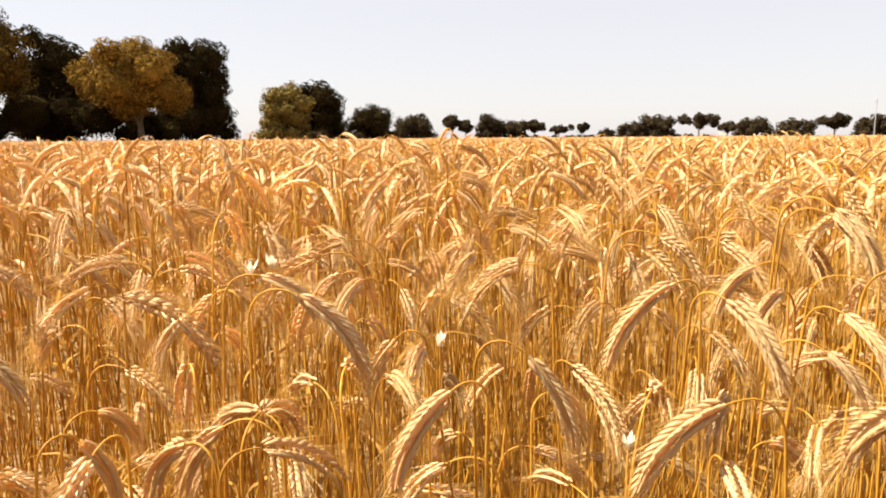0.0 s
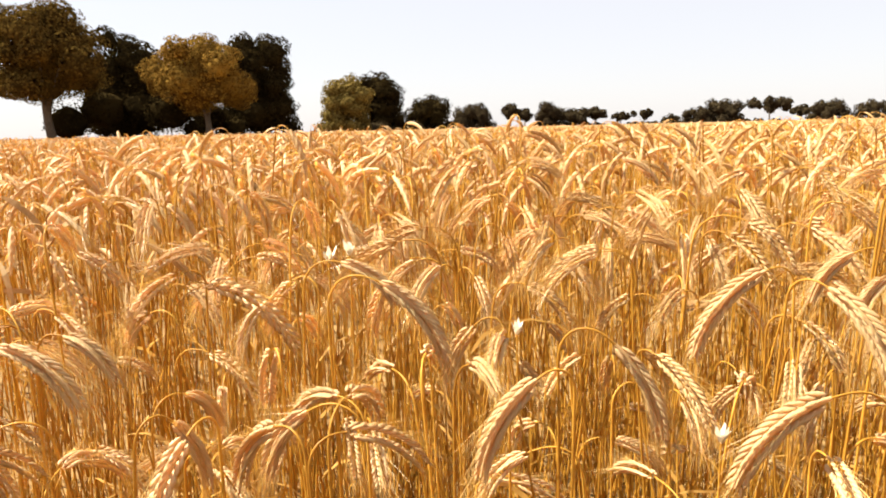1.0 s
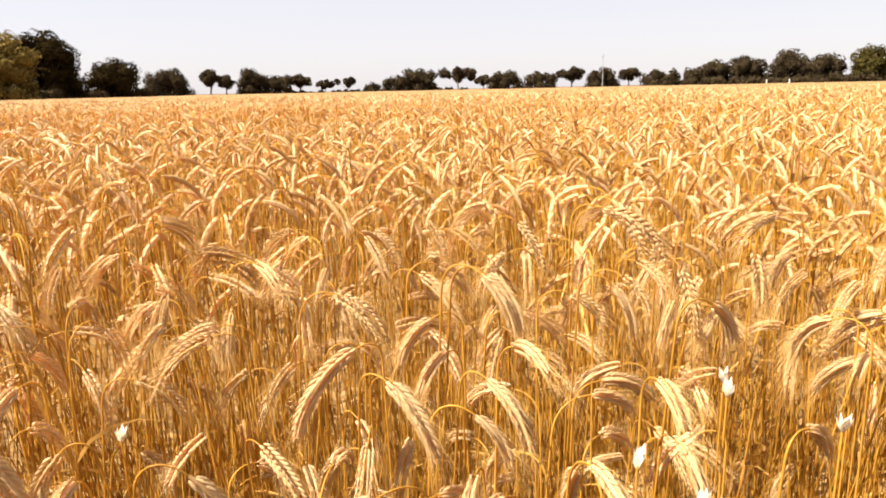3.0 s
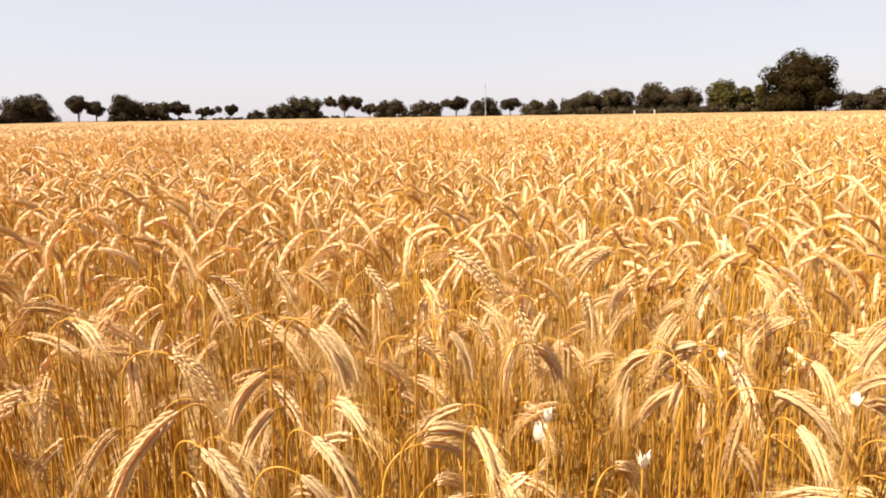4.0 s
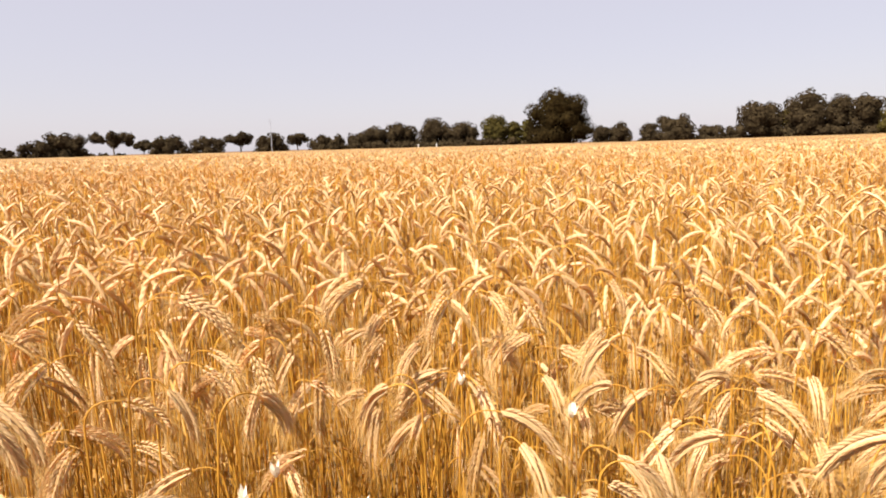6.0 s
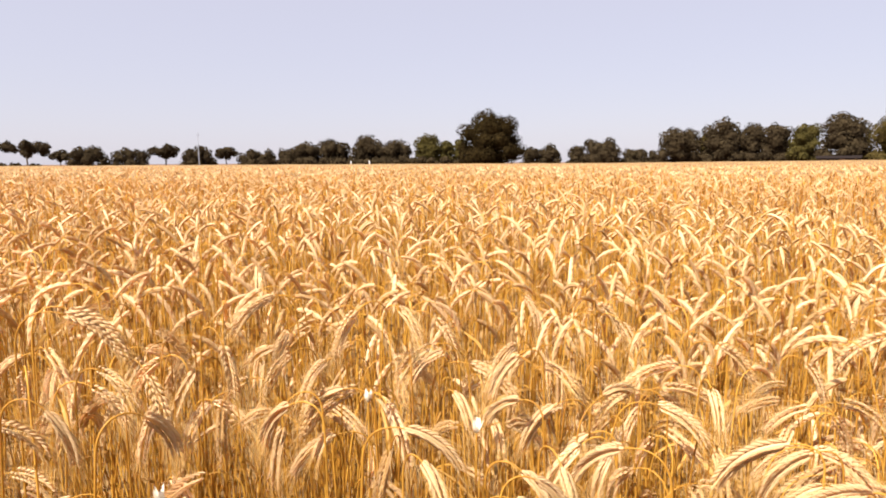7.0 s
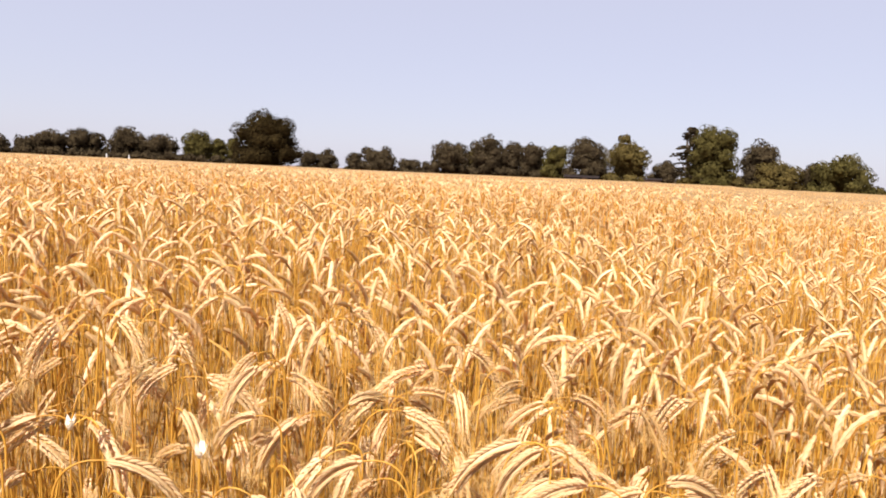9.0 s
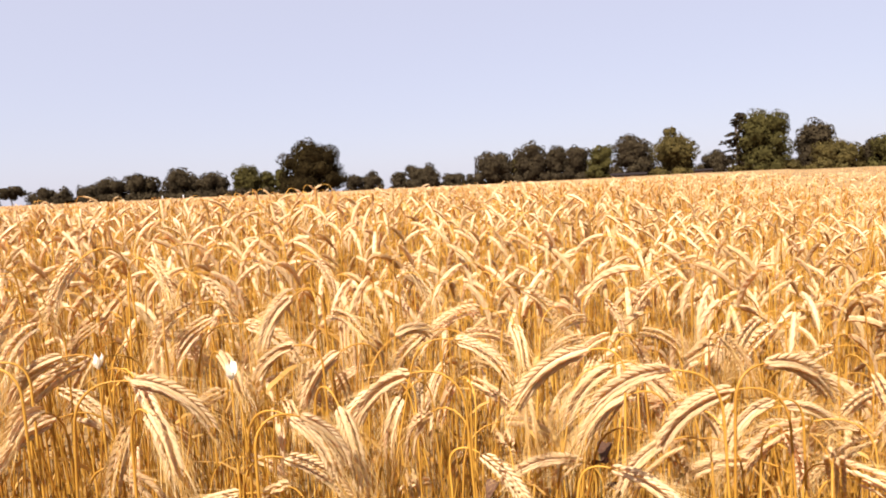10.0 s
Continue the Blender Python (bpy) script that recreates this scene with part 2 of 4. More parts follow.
def straw_points(foot, bend):
    a = foot + (bend[0] - foot) * np.array([0, 0.5, 0.85])[:, None]
    return np.concatenate([a, bend])


def lumpy_ear(rng, ear, th, length):
    """A whole ear as one knobbly spindle, its husks in two alternating ranks."""
    s = np.linspace(0, 1, 12)
    p, t, nn = frames_along(ear, th, s)
    y = np.array([0, 1.0, 0])
    fat = 0.0061 * (0.45 + 0.55 * length / 0.095) * np.sin(np.pi * np.clip(0.16 + 0.8 * s, 0, 1)) ** 0.55
    turn = rng.uniform(0, np.pi)
    ang = np.arange(6) * np.pi / 3 + turn
    V = []
    for i in range(12):
        knob = 1 + 0.12 * np.cos(np.pi * (i + np.arange(6)))
        V.append(p[i] + fat[i] * knob[:, None] * (np.cos(ang)[:, None] * nn[i] + 0.85 * np.sin(ang)[:, None] * y))
    V.append(p[-1][None] + t[-1] * 0.006)
    F = []
    for i in range(11):
        for j in range(6):
            a, b = i * 6 + j, i * 6 + (j + 1) % 6
            F += [(a, b, b + 6), (a, b + 6, a + 6)]
    F += [(66 + j, 66 + (j + 1) % 6, 72) for j in range(6)]
    return np.concatenate(V), np.array(F)


def shape_of(rng, steep=0):
    """The lean, bend and nod of one stalk."""
    base = rng.triangular(80, 110, 142) + steep
    return dict(lean=rng.uniform(-3, 11), bend=rng.uniform(0.05, 0.11), th_base=base, th_tip=min(base + rng.uniform(34, 64), 182), ear_len=rng.uniform(0.074, 0.112))


def stalk_parts(rng, shape, top, level, apart=False):
    """Meshes of one stalk at a level of detail, as (material index, vertices, triangles)."""
    cut = {0: 12, 1: 8, 2: 7, 3: 5, 4: 4, 5: 2}[level]
    foot, bend, ear, th = stalk_line(top, n_bend=cut, n_ear=13, **shape)
    out = {}
    tw = rng.uniform(0, np.pi)
    L = shape["ear_len"]
    if level <= 2:
        pts = straw_points(foot, bend)
        rad = np.interp(np.linspace(0, 1, len(pts)), [0, 0.4, 1], [0.0017, 0.0015, 0.0009])
        out["stem"] = (0, *tube(pts, rad * (1.0, 1.0, 1.15)[level], (5, 4, 3)[level]))
        nodes, rows, rings, size = ((26, (-1, 1), 2, 0.0155), (22, (-1, 1), 1, 0.0158), (12, (-1, 1), 1, 0.0185))[level]
        if level == 2:
            out["ear"] = (1, *lumpy_ear(rng, ear, th, L))
            _, t, nn = frames_along(ear, th, np.linspace(0.02, 0.98, 40))
            tips = []
            for i in range(40):
                o = nn[i] * rng.uniform(-1, 1) + np.array([0, rng.uniform(-1, 1), 0])
                o /= np.linalg.norm(o)
                tips.append((ear[min(12, i * 13 // 40)] + o * 0.0055 + t[i] * 0.006, t[i] + o * 0.35, t[i], 0.01))
            out["awns"] = (2, *awns_of(rng, tips, 0.05, 0.00032, False))
            if rng.random() < 0.3:
                out["leaf"] = (3, *blade(rng, foot, bend[0], 3))
            return out
        v, f, tips, outs = spikelets(rng, ear, th, nodes, rows, rings, size * (0.35 + 0.65 * L / 0.095), tw, (1.0, 1.0, 1.0)[level])
        out["ear"] = (1, v, f)
        if apart:
            out["rachis"] = (1, *tube(ear[::2], np.interp(np.linspace(0, 1, 7), [0, 0.3, 1], [0.0022, 0.0042, 0.0010]), 5))
            out["husks"] = [(Vector(t_ - w_ * s_), Vector(w_), Vector(np.cross(w_, o_) / np.linalg.norm(np.cross(w_, o_))), s_ * 0.155, s_) for (t_, w_, a_, s_), o_ in zip(tips, outs)]
        out["awns"] = (2, *awns_of(rng, tips, 0.054, (0.00021, 0.00025, 0.00055)[level], level == 0, (2.0, 3.0, 0.95)[level]))
        if rng.random() < 0.2:
            out["leaf"] = (3, *blade(rng, foot, bend[0], (7, 5, 3)[level]))
    elif level == 3:
        pts = np.concatenate([[foot + (bend[0] - foot) * 0.4], bend])
        out["stem"] = (0, *tube(pts, np.linspace(0.0022, 0.0014, len(pts)), 3))
        k = np.linspace(0, 12, 7).round().astype(int)
        v, f = tube(ear[k], 0.0054 * np.array([0.5, 1.15, 0.92, 1.18, 0.92, 0.95, 0.25]), 4)
        out["ear"] = (1, v, f)
        _, t, nn = frames_along(ear, th, np.linspace(0.1, 0.95, 24))
        tips = [(ear[min(12, 1 + i // 2)] + nn[i] * rng.uniform(-0.005, 0.005), t[i] + nn[i] * rng.uniform(-0.4, 0.4) + np.array([0, rng.uniform(-0.5, 0.5), 0]), t[i], 0.01) for i in range(24)]
        out["awns"] = (2, *awns_of(rng, tips, 0.05, 0.0007, False))
    elif level == 4:
        pts = np.stack([foot + (bend[0] - foot) * 0.6, *bend])
        v = np.concatenate([pts - [0, 0.003, 0], pts + [0, 0.003, 0]])
        n = len(pts)
        f = [q for i in range(n - 1) for q in ((i, i + n, i + n + 1), (i, i + n + 1, i + 1))]
        out["stem"] = (0, v, np.array(f))
        v, f = tube(ear[[0, 3, 6, 9, 12]], 0.0055 * np.array([0.5, 1.15, 1.0, 1.0, 0.2]), 3)
        out["ear"] = (1, v, f)
        _, t, nn = frames_along(ear, th, np.linspace(0.2, 0.95, 8))
        tips = [(ear[2 + i * 10 // 8], t[i] + nn[i] * rng.uniform(-0.4, 0.4) + np.array([0, (-0.5, 0.5)[i % 2], 0]), t[i], 0.01) for i in range(8)]
        out["awns"] = (2, *awns_of(rng, tips, 0.05, 0.0013, False))
    else:
        pts = np.stack([foot + (bend[0] - foot) * 0.8, bend[0], ear[0]])
        v = np.concatenate([pts[:2] - [0, 0.006, 0], pts[:2] + [0, 0.006, 0]])
        out["stem"] = (0, v, np.array([(0, 2, 3), (0, 3, 1)]))
        v, f = tube(ear[[0, 6, 12]], 0.0135 * np.array([0.6, 1.15, 0.3]), 3)
        out["ear"] = (1, v, f)
    return out


# ---- ground ----


def edge_of_field(az):
    """How far the crop reaches, by the angle from +y to the left."""
    return np.interp(np.degrees(az), [-180, -120, -100, -85, -70, -55, -35, -15, 5, 15, 22, 30, 45, 90, 180], [60, 90, 158, 165, 172, 180, 188, 205, 195, 120, 100, 82, 78, 70, 60])


def swell(x, y):
    """The land lifts a little beyond the end of the walk's turn."""
    az = np.degrees(np.arctan2(x, y))
    r = np.hypot(x, y)
    return 0.4 * np.interp(az, [60, 82, 130, 175], [0, 1, 1, 0]) * np.interp(r, [35, 150, 400], [0, 1, 1])


def ground_sheet():
    r = np.concatenate([[0.0], np.geomspace(2, 4000, 34)])
    az = np.linspace(0, 2 * np.pi, 96, endpoint=False)
    R, A = np.meshgrid(r[1:], az, indexing="ij")
    v = np.stack([-R * np.sin(A), R * np.cos(A), 0.02 * np.sin(R * 3) * (R < 40)], -1).reshape(-1, 3)
    v[:, 2] += swell(v[:, 0], v[:, 1])
    n = len(az)
    f = []
    for i in range(len(r) - 2):
        for j in range(n):
            p, q = i * n + j, i * n + (j + 1) % n
            f += [(p, p + n, q + n), (p, q + n, q)]
    v = np.concatenate([v, [[0, 0, 0]]])
    f += [(len(v) - 1, j, (j + 1) % n) for j in range(n)]
    tagged(new("ground", mesh_of("ground", v, np.array(f), [SOIL])), "dry brown soil under the standing crop", "ground", kind="structure")


ground_sheet()


# ---- trees ----
EYE0 = np.array([0.3, 0.05])
LABELS = {
    "dark": "broad dark green oak with a dense uneven crown",
    "oak": "tall spreading oak, olive green where sunlit, dark below",
    "gold": "rounded tree with sunlit golden olive foliage",
    "willow": "rounded tree with loose sunlit yellow-green foliage",
    "green": "green broadleaf tree at the far edge of the field",
    "olive": "yellowish olive tree with a loose uneven crown",
    "far": "distant dark broadleaf tree on the field boundary",
    "thin": "distant tree with a small umbrella crown on a bare trunk",
    "cedar": "dark conifer with level spreading branches",
}


def leaf_cards(rng, centres, radii, count, size, flat=0.85, skin=False, heaps=None):
    """Small folded leaves strewn over round clumps, facing out of them and of the heaps that they belong to; with skin, only where no other clump covers them."""
    w = radii ** 2
    tries = count * 4 if skin else count
    which = rng.choice(len(radii), tries, p=w / w.sum())
    d = rng.normal(0, 1, (tries, 3))
    d /= np.linalg.norm(d, axis=1)[:, None]
    rad = ((0.74 if skin else 0.58) + (0.32 if skin else 0.42) * rng.random(tries) ** 0.6) * (1 + 0.03 * rng.normal(0, 1, tries))
    p = centres[which] + d * (radii[which] * rad)[:, None] * [1, 1, flat]
    if skin:
        free = p[:, 2] > 0.3
        for k in range(len(radii)):
            q = np.sqrt((((p - centres[k]) / [1, 1, flat]) ** 2).sum(1))
            free &= (q > radii[k] * 0.7) | (which == k)
        keep = np.where(free)[0][:count]
        p, d, which, count = p[keep], d[keep], which[keep], len(keep)
    nrm = d * 1.2 + rng.normal(0, 0.5, (count, 3)) + [0, 0, 0.25]
    if heaps is not None:
        out = p - heaps[which]
        nrm = nrm * 0.62 + out / (np.linalg.norm(out, axis=1)[:, None] + 1e-9)
    nrm /= np.linalg.norm(nrm, axis=1)[:, None]
    a = np.cross(nrm, rng.normal(0, 1, (count, 3)))
    a /= np.linalg.norm(a, axis=1)[:, None]
    b = np.cross(nrm, a)
    s = size * rng.uniform(0.55, 1.3, count)[:, None]
    v = np.stack([p - a * s, p - b * s * 0.55 + nrm * s * 0.2, p + a * s, p + b * s * 0.55 + nrm * s * 0.2], 1).reshape(-1, 3)
    o = np.arange(count)[:, None] * 4
    f = np.concatenate([o + [0, 1, 2], o + [0, 2, 3]])
    return v, f


def ball():
    bm = bmesh.new()
    bmesh.ops.create_icosphere(bm, subdivisions=2, radius=1.0)
    v = np.array([q.co[:] for q in bm.verts])
    f = np.array([[w.index for w in q.verts] for q in bm.faces])
    bm.free()
    return v, f


BALL = ball()


def cores(rng, centres, radii, flat):
    """The dense, rough hearts of the leaf clumps."""
    v, f = BALL
    k = len(radii)
    bump = 1 + 0.09 * rng.normal(0, 1, (k, len(v), 1))
    P = centres[:, None] + v[None] * bump * radii[:, None, None] * [1, 1, flat]
    return P.reshape(-1, 3), (f[None] + (np.arange(k) * len(v))[:, None, None]).reshape(-1, 3)


def tree(x, y, height, width, kind, low=None, seed=None):
    """A tree: tapered trunk with limbs to its leaf clumps, and a crown of many small leaves."""
    rng = np.random.default_rng(int(abs(x * 13 + y * 7)) + 5 if seed is None else seed)
    dist = math.hypot(x - EYE0[0], y - EYE0[1])
    base = new("tree" if kind != "cedar" else "conifer")
    base.location = (x, y, 0)
    tagged(base, LABELS[kind], "tree", "trees round the field")
    leaf = LEAVES.get(kind, LEAVES["far"])
    near = dist < 140
    if low is None:
        low = {"thin": 0.30, "cedar": 0.08}.get(kind, 0.05)
    z0 = height * low
    hw, hh = width * 0.53, (height - z0) / 2
    if kind == "cedar":
        c, r = [], []
        for i in range(24):
            q = i / 23
            for j in range(3):
                ang = rng.uniform(0, 2 * np.pi)
                reach = (hw * (1.0 - 0.82 * q) + 0.25) * rng.uniform(0.6, 1.2)
                for k in (0.25, 0.5, 0.75, 1.0):
                    c.append((reach * k * math.cos(ang), reach * k * math.sin(ang), z0 + (height - z0) * q + 0.5 * k * (0.4 - k)))
                    r.append(0.30 * (1.3 - 0.75 * k) + 0.08)
        c, r = np.array(c), np.array(r)
        heaps, flat = None, 0.45
    else:
        big = near or height > 14
        low_skirt = kind != "thin" and low < 0.1
        n = 21 if near and kind != "thin" else 15 if big else 9 if kind != "thin" else 7
        k = np.arange(n) + 0.5
        up, turn = 1 - (1.3 if kind == "thin" else 1.55) * k / n, 2.39996 * k + rng.uniform(0, 6.28)
        side = np.sqrt(np.maximum(0.0, 1 - up * up))
        d = np.stack([np.cos(turn) * side, np.sin(turn) * side, up], 1) + rng.normal(0, 0.14, (n, 3))
        lobe = rng.uniform(*((0.29, 0.48) if near else (0.34, 0.53) if big else (0.46, 0.64)), n) * min(hw, hh * 1.15)
        reach = rng.uniform(0.80, 1.03, n)[:, None]
        mid_z = z0 + hh * (0.95 if low_skirt else 1.0)
        at = np.concatenate([d[:, :2] * reach * (hw - lobe[:, None] * 0.95), mid_z + d[:, 2:3] * reach * (hh - lobe[:, None] * 0.75)], 1)
        if low_skirt:
            m = 9 if big else 6
            ang = np.arange(m) * 2 * np.pi / m + rng.uniform(0, 0.6, m)
            out = hw * rng.uniform(0.56, 0.82, m)
            at = np.concatenate([at, np.stack([np.cos(ang) * out, np.sin(ang) * out, height * rng.uniform(0.12, 0.30, m)], 1)])
            lobe = np.concatenate([lobe, hw * rng.uniform(0.30, 0.42, m)])
        # each lobe of the crown is a heap of smaller sprays, thickest on its upper and outer side
        per = 22 if big else 12
        away = at - np.array([0, 0, z0 + hh * 0.7])
        away /= np.linalg.norm(away, axis=1)[:, None] + 1e-9
        g = rng.normal(0, 1, (len(at), per, 3)) + away[:, None] * 0.9 + np.array([0, 0, 0.45])
        g /= np.linalg.norm(g, axis=2)[..., None]
        c = (at[:, None] + g * lobe[:, None, None] * rng.uniform(0.50, 0.86, (len(at), per, 1)) * [1, 1, 0.85]).reshape(-1, 3)
        r = (lobe[:, None] * rng.uniform(0.22, 0.42, (len(at), per))).ravel()
        k = 4
        heart = np.stack([rng.normal(0, 0.1, k) * hw, rng.normal(0, 0.1, k) * hw, z0 + np.linspace(0.12 if low_skirt else 0.3, 0.66, k) * (height - z0)], 1)
        inner = np.concatenate([at, heart])
        inner_r = np.concatenate([lobe * 0.55, np.array([0.34, 0.42, 0.42, 0.30]) * min(hw, hh)])
        c, r = np.concatenate([c, inner]), np.concatenate([r, lobe * 0.86, inner_r[len(at):] * 1.3])
        heaps = np.concatenate([np.repeat(at, per, 0), at, heart])
        flat = 0.8
    hearts = 0
    size = dist * (0.0019 if near else 0.0017)
    count = int(min(25000 if near else 12000 if height > 14 else 5200, 6.5 * width * (height - z0) * 0.78 / (size * size * 1.1)))
    v, f = leaf_cards(rng, c, r, count, size, flat, kind != "cedar", heaps)
    if kind != "cedar":
        v2, f2 = cores(rng, inner, inner_r, flat)
        hearts = len(f2)
        v, f = np.concatenate([v, v2]), np.concatenate([f, f2 + len(v)])
    which = np.concatenate([np.zeros(len(f) - hearts, int), np.ones(hearts, int)])
    wide = np.percentile(np.hypot(v[:, 0], v[:, 1]), 96) / hw
    v[:, :2] /= wide
    v[:, 2] = z0 + (v[:, 2] - z0) * (height - z0) / (np.percentile(v[:, 2], 99.7) - z0)
    v[:, 2] = np.maximum(v[:, 2], 0.05)
    child("crown", mesh_of("crown", v, f, [leaf, leaf], which, smooth=which == 1), base)
    soup = Soup()
    rt = max(0.14, height * 0.028)
    lean = rng.normal(0, 0.03, 2)
    zs = np.linspace(-0.1, z0 + (height - z0) * (0.85 if kind == "cedar" else 0.5), 7)
    wob = np.cumsum(rng.normal(0, 0.05, (7, 2)), 0) * (height / 12)
    axis = np.stack([lean[0] * zs + wob[:, 0], lean[1] * zs + wob[:, 1], zs], 1)
    soup.add(*tube(axis, rt * np.linspace(1.25, 0.5, 7) * np.array([1.25, 1, 1, 1, 1, 1, 1]), 8), 0, 0.5)
    ends = c if kind == "cedar" else at
    limbs = rng.choice(len(ends), min(len(ends), 14), replace=False)
    for k in limbs:
        q = rng.uniform(0.3, 0.95)
        start = axis[0] + (axis[-1] - axis[0]) * q if ends[k][2] > axis[3][2] else axis[2]
        mid = (start + ends[k]) / 2 + np.array([0, 0, 0.08 * height * rng.uniform(0.2, 1)])
        soup.add(*tube(np.stack([start, mid, ends[k]]), rt * np.array([0.42, 0.28, 0.1]), 5), 0, 0.5)
    v, f, _, _ = soup.arrays()
    child("trunk", mesh_of("trunk", v, f, [BARK]), base)
    return base


def hedge(x0, y0, x1, y1, height, kind, seed):
    """A low uncut hedge between two places."""
    rng = np.random.default_rng(seed)
    L = math.hypot(x1 - x0, y1 - y0)
    base = new("hedge")
    base.location = (x0, y0, 0)
    tagged(base, "low uncut dark hedge along the field edge", "hedge", "hedges round the field")
    n = max(6, int(L / (height * 0.45)))
    q = np.linspace(0, 1, n)
    r = height * rng.uniform(0.3, 0.55, n)
    c = np.stack([q * (x1 - x0) + rng.normal(0, 0.3, n), q * (y1 - y0) + rng.normal(0, 0.3, n), r * 0.9 + rng.uniform(0, 0.25, n) * height], 1)
    dist = math.hypot((x0 + x1) / 2, (y0 + y1) / 2)
    size = max(0.18, dist * 0.0018)
    v, f = leaf_cards(rng, c, r, int(min(5500, 5 * L * height / size ** 2)), size)
    v2, f2 = cores(rng, c, r * 0.72, 0.85)
    v, f = np.concatenate([v, v2]), np.concatenate([f, f2 + len(v)])
    v[:, 2] = np.maximum(v[:, 2], 0.05)
    child("foliage", mesh_of("foliage", v, f, [LEAVES[kind]], smooth=False), base)
    for k in range(0, n, 2):
        sv, sf = tube(np.array([[c[k][0], c[k][1], -0.05], [c[k][0] + 0.1, c[k][1], c[k][2]], [c[k][0] + 0.2, c[k][1] + 0.1, c[k][2] + r[k] * 0.5]]), [0.08, 0.06, 0.02], 5)
        child("stem", mesh_of("stem", sv, sf, [BARK]), base)


tree(-57.6, 69.2, 16.3, 12.8, "oak", 0.2)
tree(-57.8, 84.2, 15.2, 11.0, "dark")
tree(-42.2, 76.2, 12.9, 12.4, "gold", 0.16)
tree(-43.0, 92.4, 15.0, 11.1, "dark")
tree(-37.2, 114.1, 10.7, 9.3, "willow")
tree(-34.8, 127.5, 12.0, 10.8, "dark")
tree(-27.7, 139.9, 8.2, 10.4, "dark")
tree(-27.4, 208.3, 8.6, 14.2, "far")
tree(-16.8, 224.4, 8.8, 6.3, "thin")
tree(-12.0, 224.7, 7.2, 4.8, "thin")
tree(-4.0, 225.0, 8.9, 10.2, "far")
tree(3.3, 225.0, 6.8, 9.3, "far")
tree(11.0, 232.3, 7.2, 7.2, "thin")
tree(20.2, 246.7, 5.6, 7.2, "thin")
tree(28.1, 246.0, 6.3, 7.5, "thin")
tree(36.8, 244.8, 4.4, 7.1, "far")
tree(44.1, 235.9, 6.5, 11.1, "far")
tree(51.8, 234.4, 8.6, 12.9, "far")
tree(64.8, 231.3, 8.8, 12.8, "thin")
tree(75.5, 235.9, 6.1, 7.2, "thin")
tree(80.4, 226.3, 7.2, 11.9, "far")
tree(91.7, 222.0, 6.7, 11.4, "far")
tree(101.4, 217.8, 7.9, 10.1, "thin")
tree(107.1, 206.7, 7.2, 10.4, "far")
tree(114.6, 202.5, 6.9, 7.5, "thin")
tree(119.1, 191.1, 6.1, 13.4, "far")
tree(127.2, 186.0, 6.3, 7.4, "far")
tree(130.2, 180.1, 8.3, 9.8, "far")
tree(135.5, 172.5, 9.0, 11.2, "far")
tree(141.6, 163.3, 10.3, 12.0, "far")
tree(144.2, 153.1, 8.6, 10.1, "far")
tree(146.9, 142.0, 9.9, 9.3, "green")
tree(150.9, 137.8, 8.0, 5.1, "green")
tree(153.5, 135.0, 8.4, 4.9, "green")
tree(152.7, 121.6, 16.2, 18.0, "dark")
tree(171.6, 121.6, 6.1, 6.1, "far")
tree(174.6, 117.3, 7.1, 7.6, "far")
tree(185.7, 114.1, 6.5, 5.4, "far")
tree(185.6, 105.4, 8.8, 12.6, "far")
tree(201.0, 102.1, 5.6, 7.9, "far")
tree(203.8, 96.4, 5.0, 7.5, "far")
tree(193.1, 84.1, 11.2, 12.6, "far")
tree(199.1, 77.5, 9.9, 8.9, "olive")
tree(194.8, 71.8, 13.5, 11.2, "far")
tree(197.1, 65.1, 11.8, 8.6, "far")
tree(196.2, 58.2, 11.4, 9.1, "far")
tree(195.1, 51.0, 11.0, 8.4, "green")
tree(194.2, 41.7, 13.5, 12.5, "far")
tree(190.4, 29.7, 12.3, 12.6, "olive")
tree(191.6, 30.7, 14.3, 5.6, "olive")
tree(194.7, 19.8, 7.7, 7.2, "far")
tree(179.0, 12.9, 15.6, 9.6, "cedar")
tree(177.5, 7.4, 15.9, 11.6, "green", seed=4)
tree(188.1, -3.3, 13.5, 10.4, "far")
tree(168.6, -7.1, 7.5, 10.5, "olive")
tree(172.7, -14.0, 7.5, 6.0, "far")
tree(167.6, -19.5, 9.4, 12.5, "green")


# two dark hedges added to stand in for shade under the near crowns
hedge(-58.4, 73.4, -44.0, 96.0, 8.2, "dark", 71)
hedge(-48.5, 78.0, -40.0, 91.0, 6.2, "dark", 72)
hedge(-36.0, 112.0, -24.0, 152.0, 2.6, "far", 73)
hedge(118.0, 192.0, 152.0, 122.0, 3.2, "far", 74)
hedge(193.0, 86.0, 199.0, 20.0, 4.0, "far", 75)
hedge(178.0, 14.0, 172.0, -42.0, 3.6, "olive", 76)
hedge(-5.0, 232.0, 70.0, 240.0, 2.0, "far", 77)
hedge(186.0, 118.0, 204.0, 84.0, 2.2, "far", 78)


def box(bm, x, y, z, sx, sy, sz, rz=0.0):
    bmesh.ops.create_cube(bm, size=1.0, matrix=pose(x, y, z, 0, 0, rz) @ Matrix.Diagonal((sx, sy, sz, 1)))


def plain(name, colour, rough=0.7, shine=0.05):
    return rough_stuff(name, tuple(0.8 * q for q in colour), colour, (2.0, 12.0), rough, 0.2, 0.01, shine)


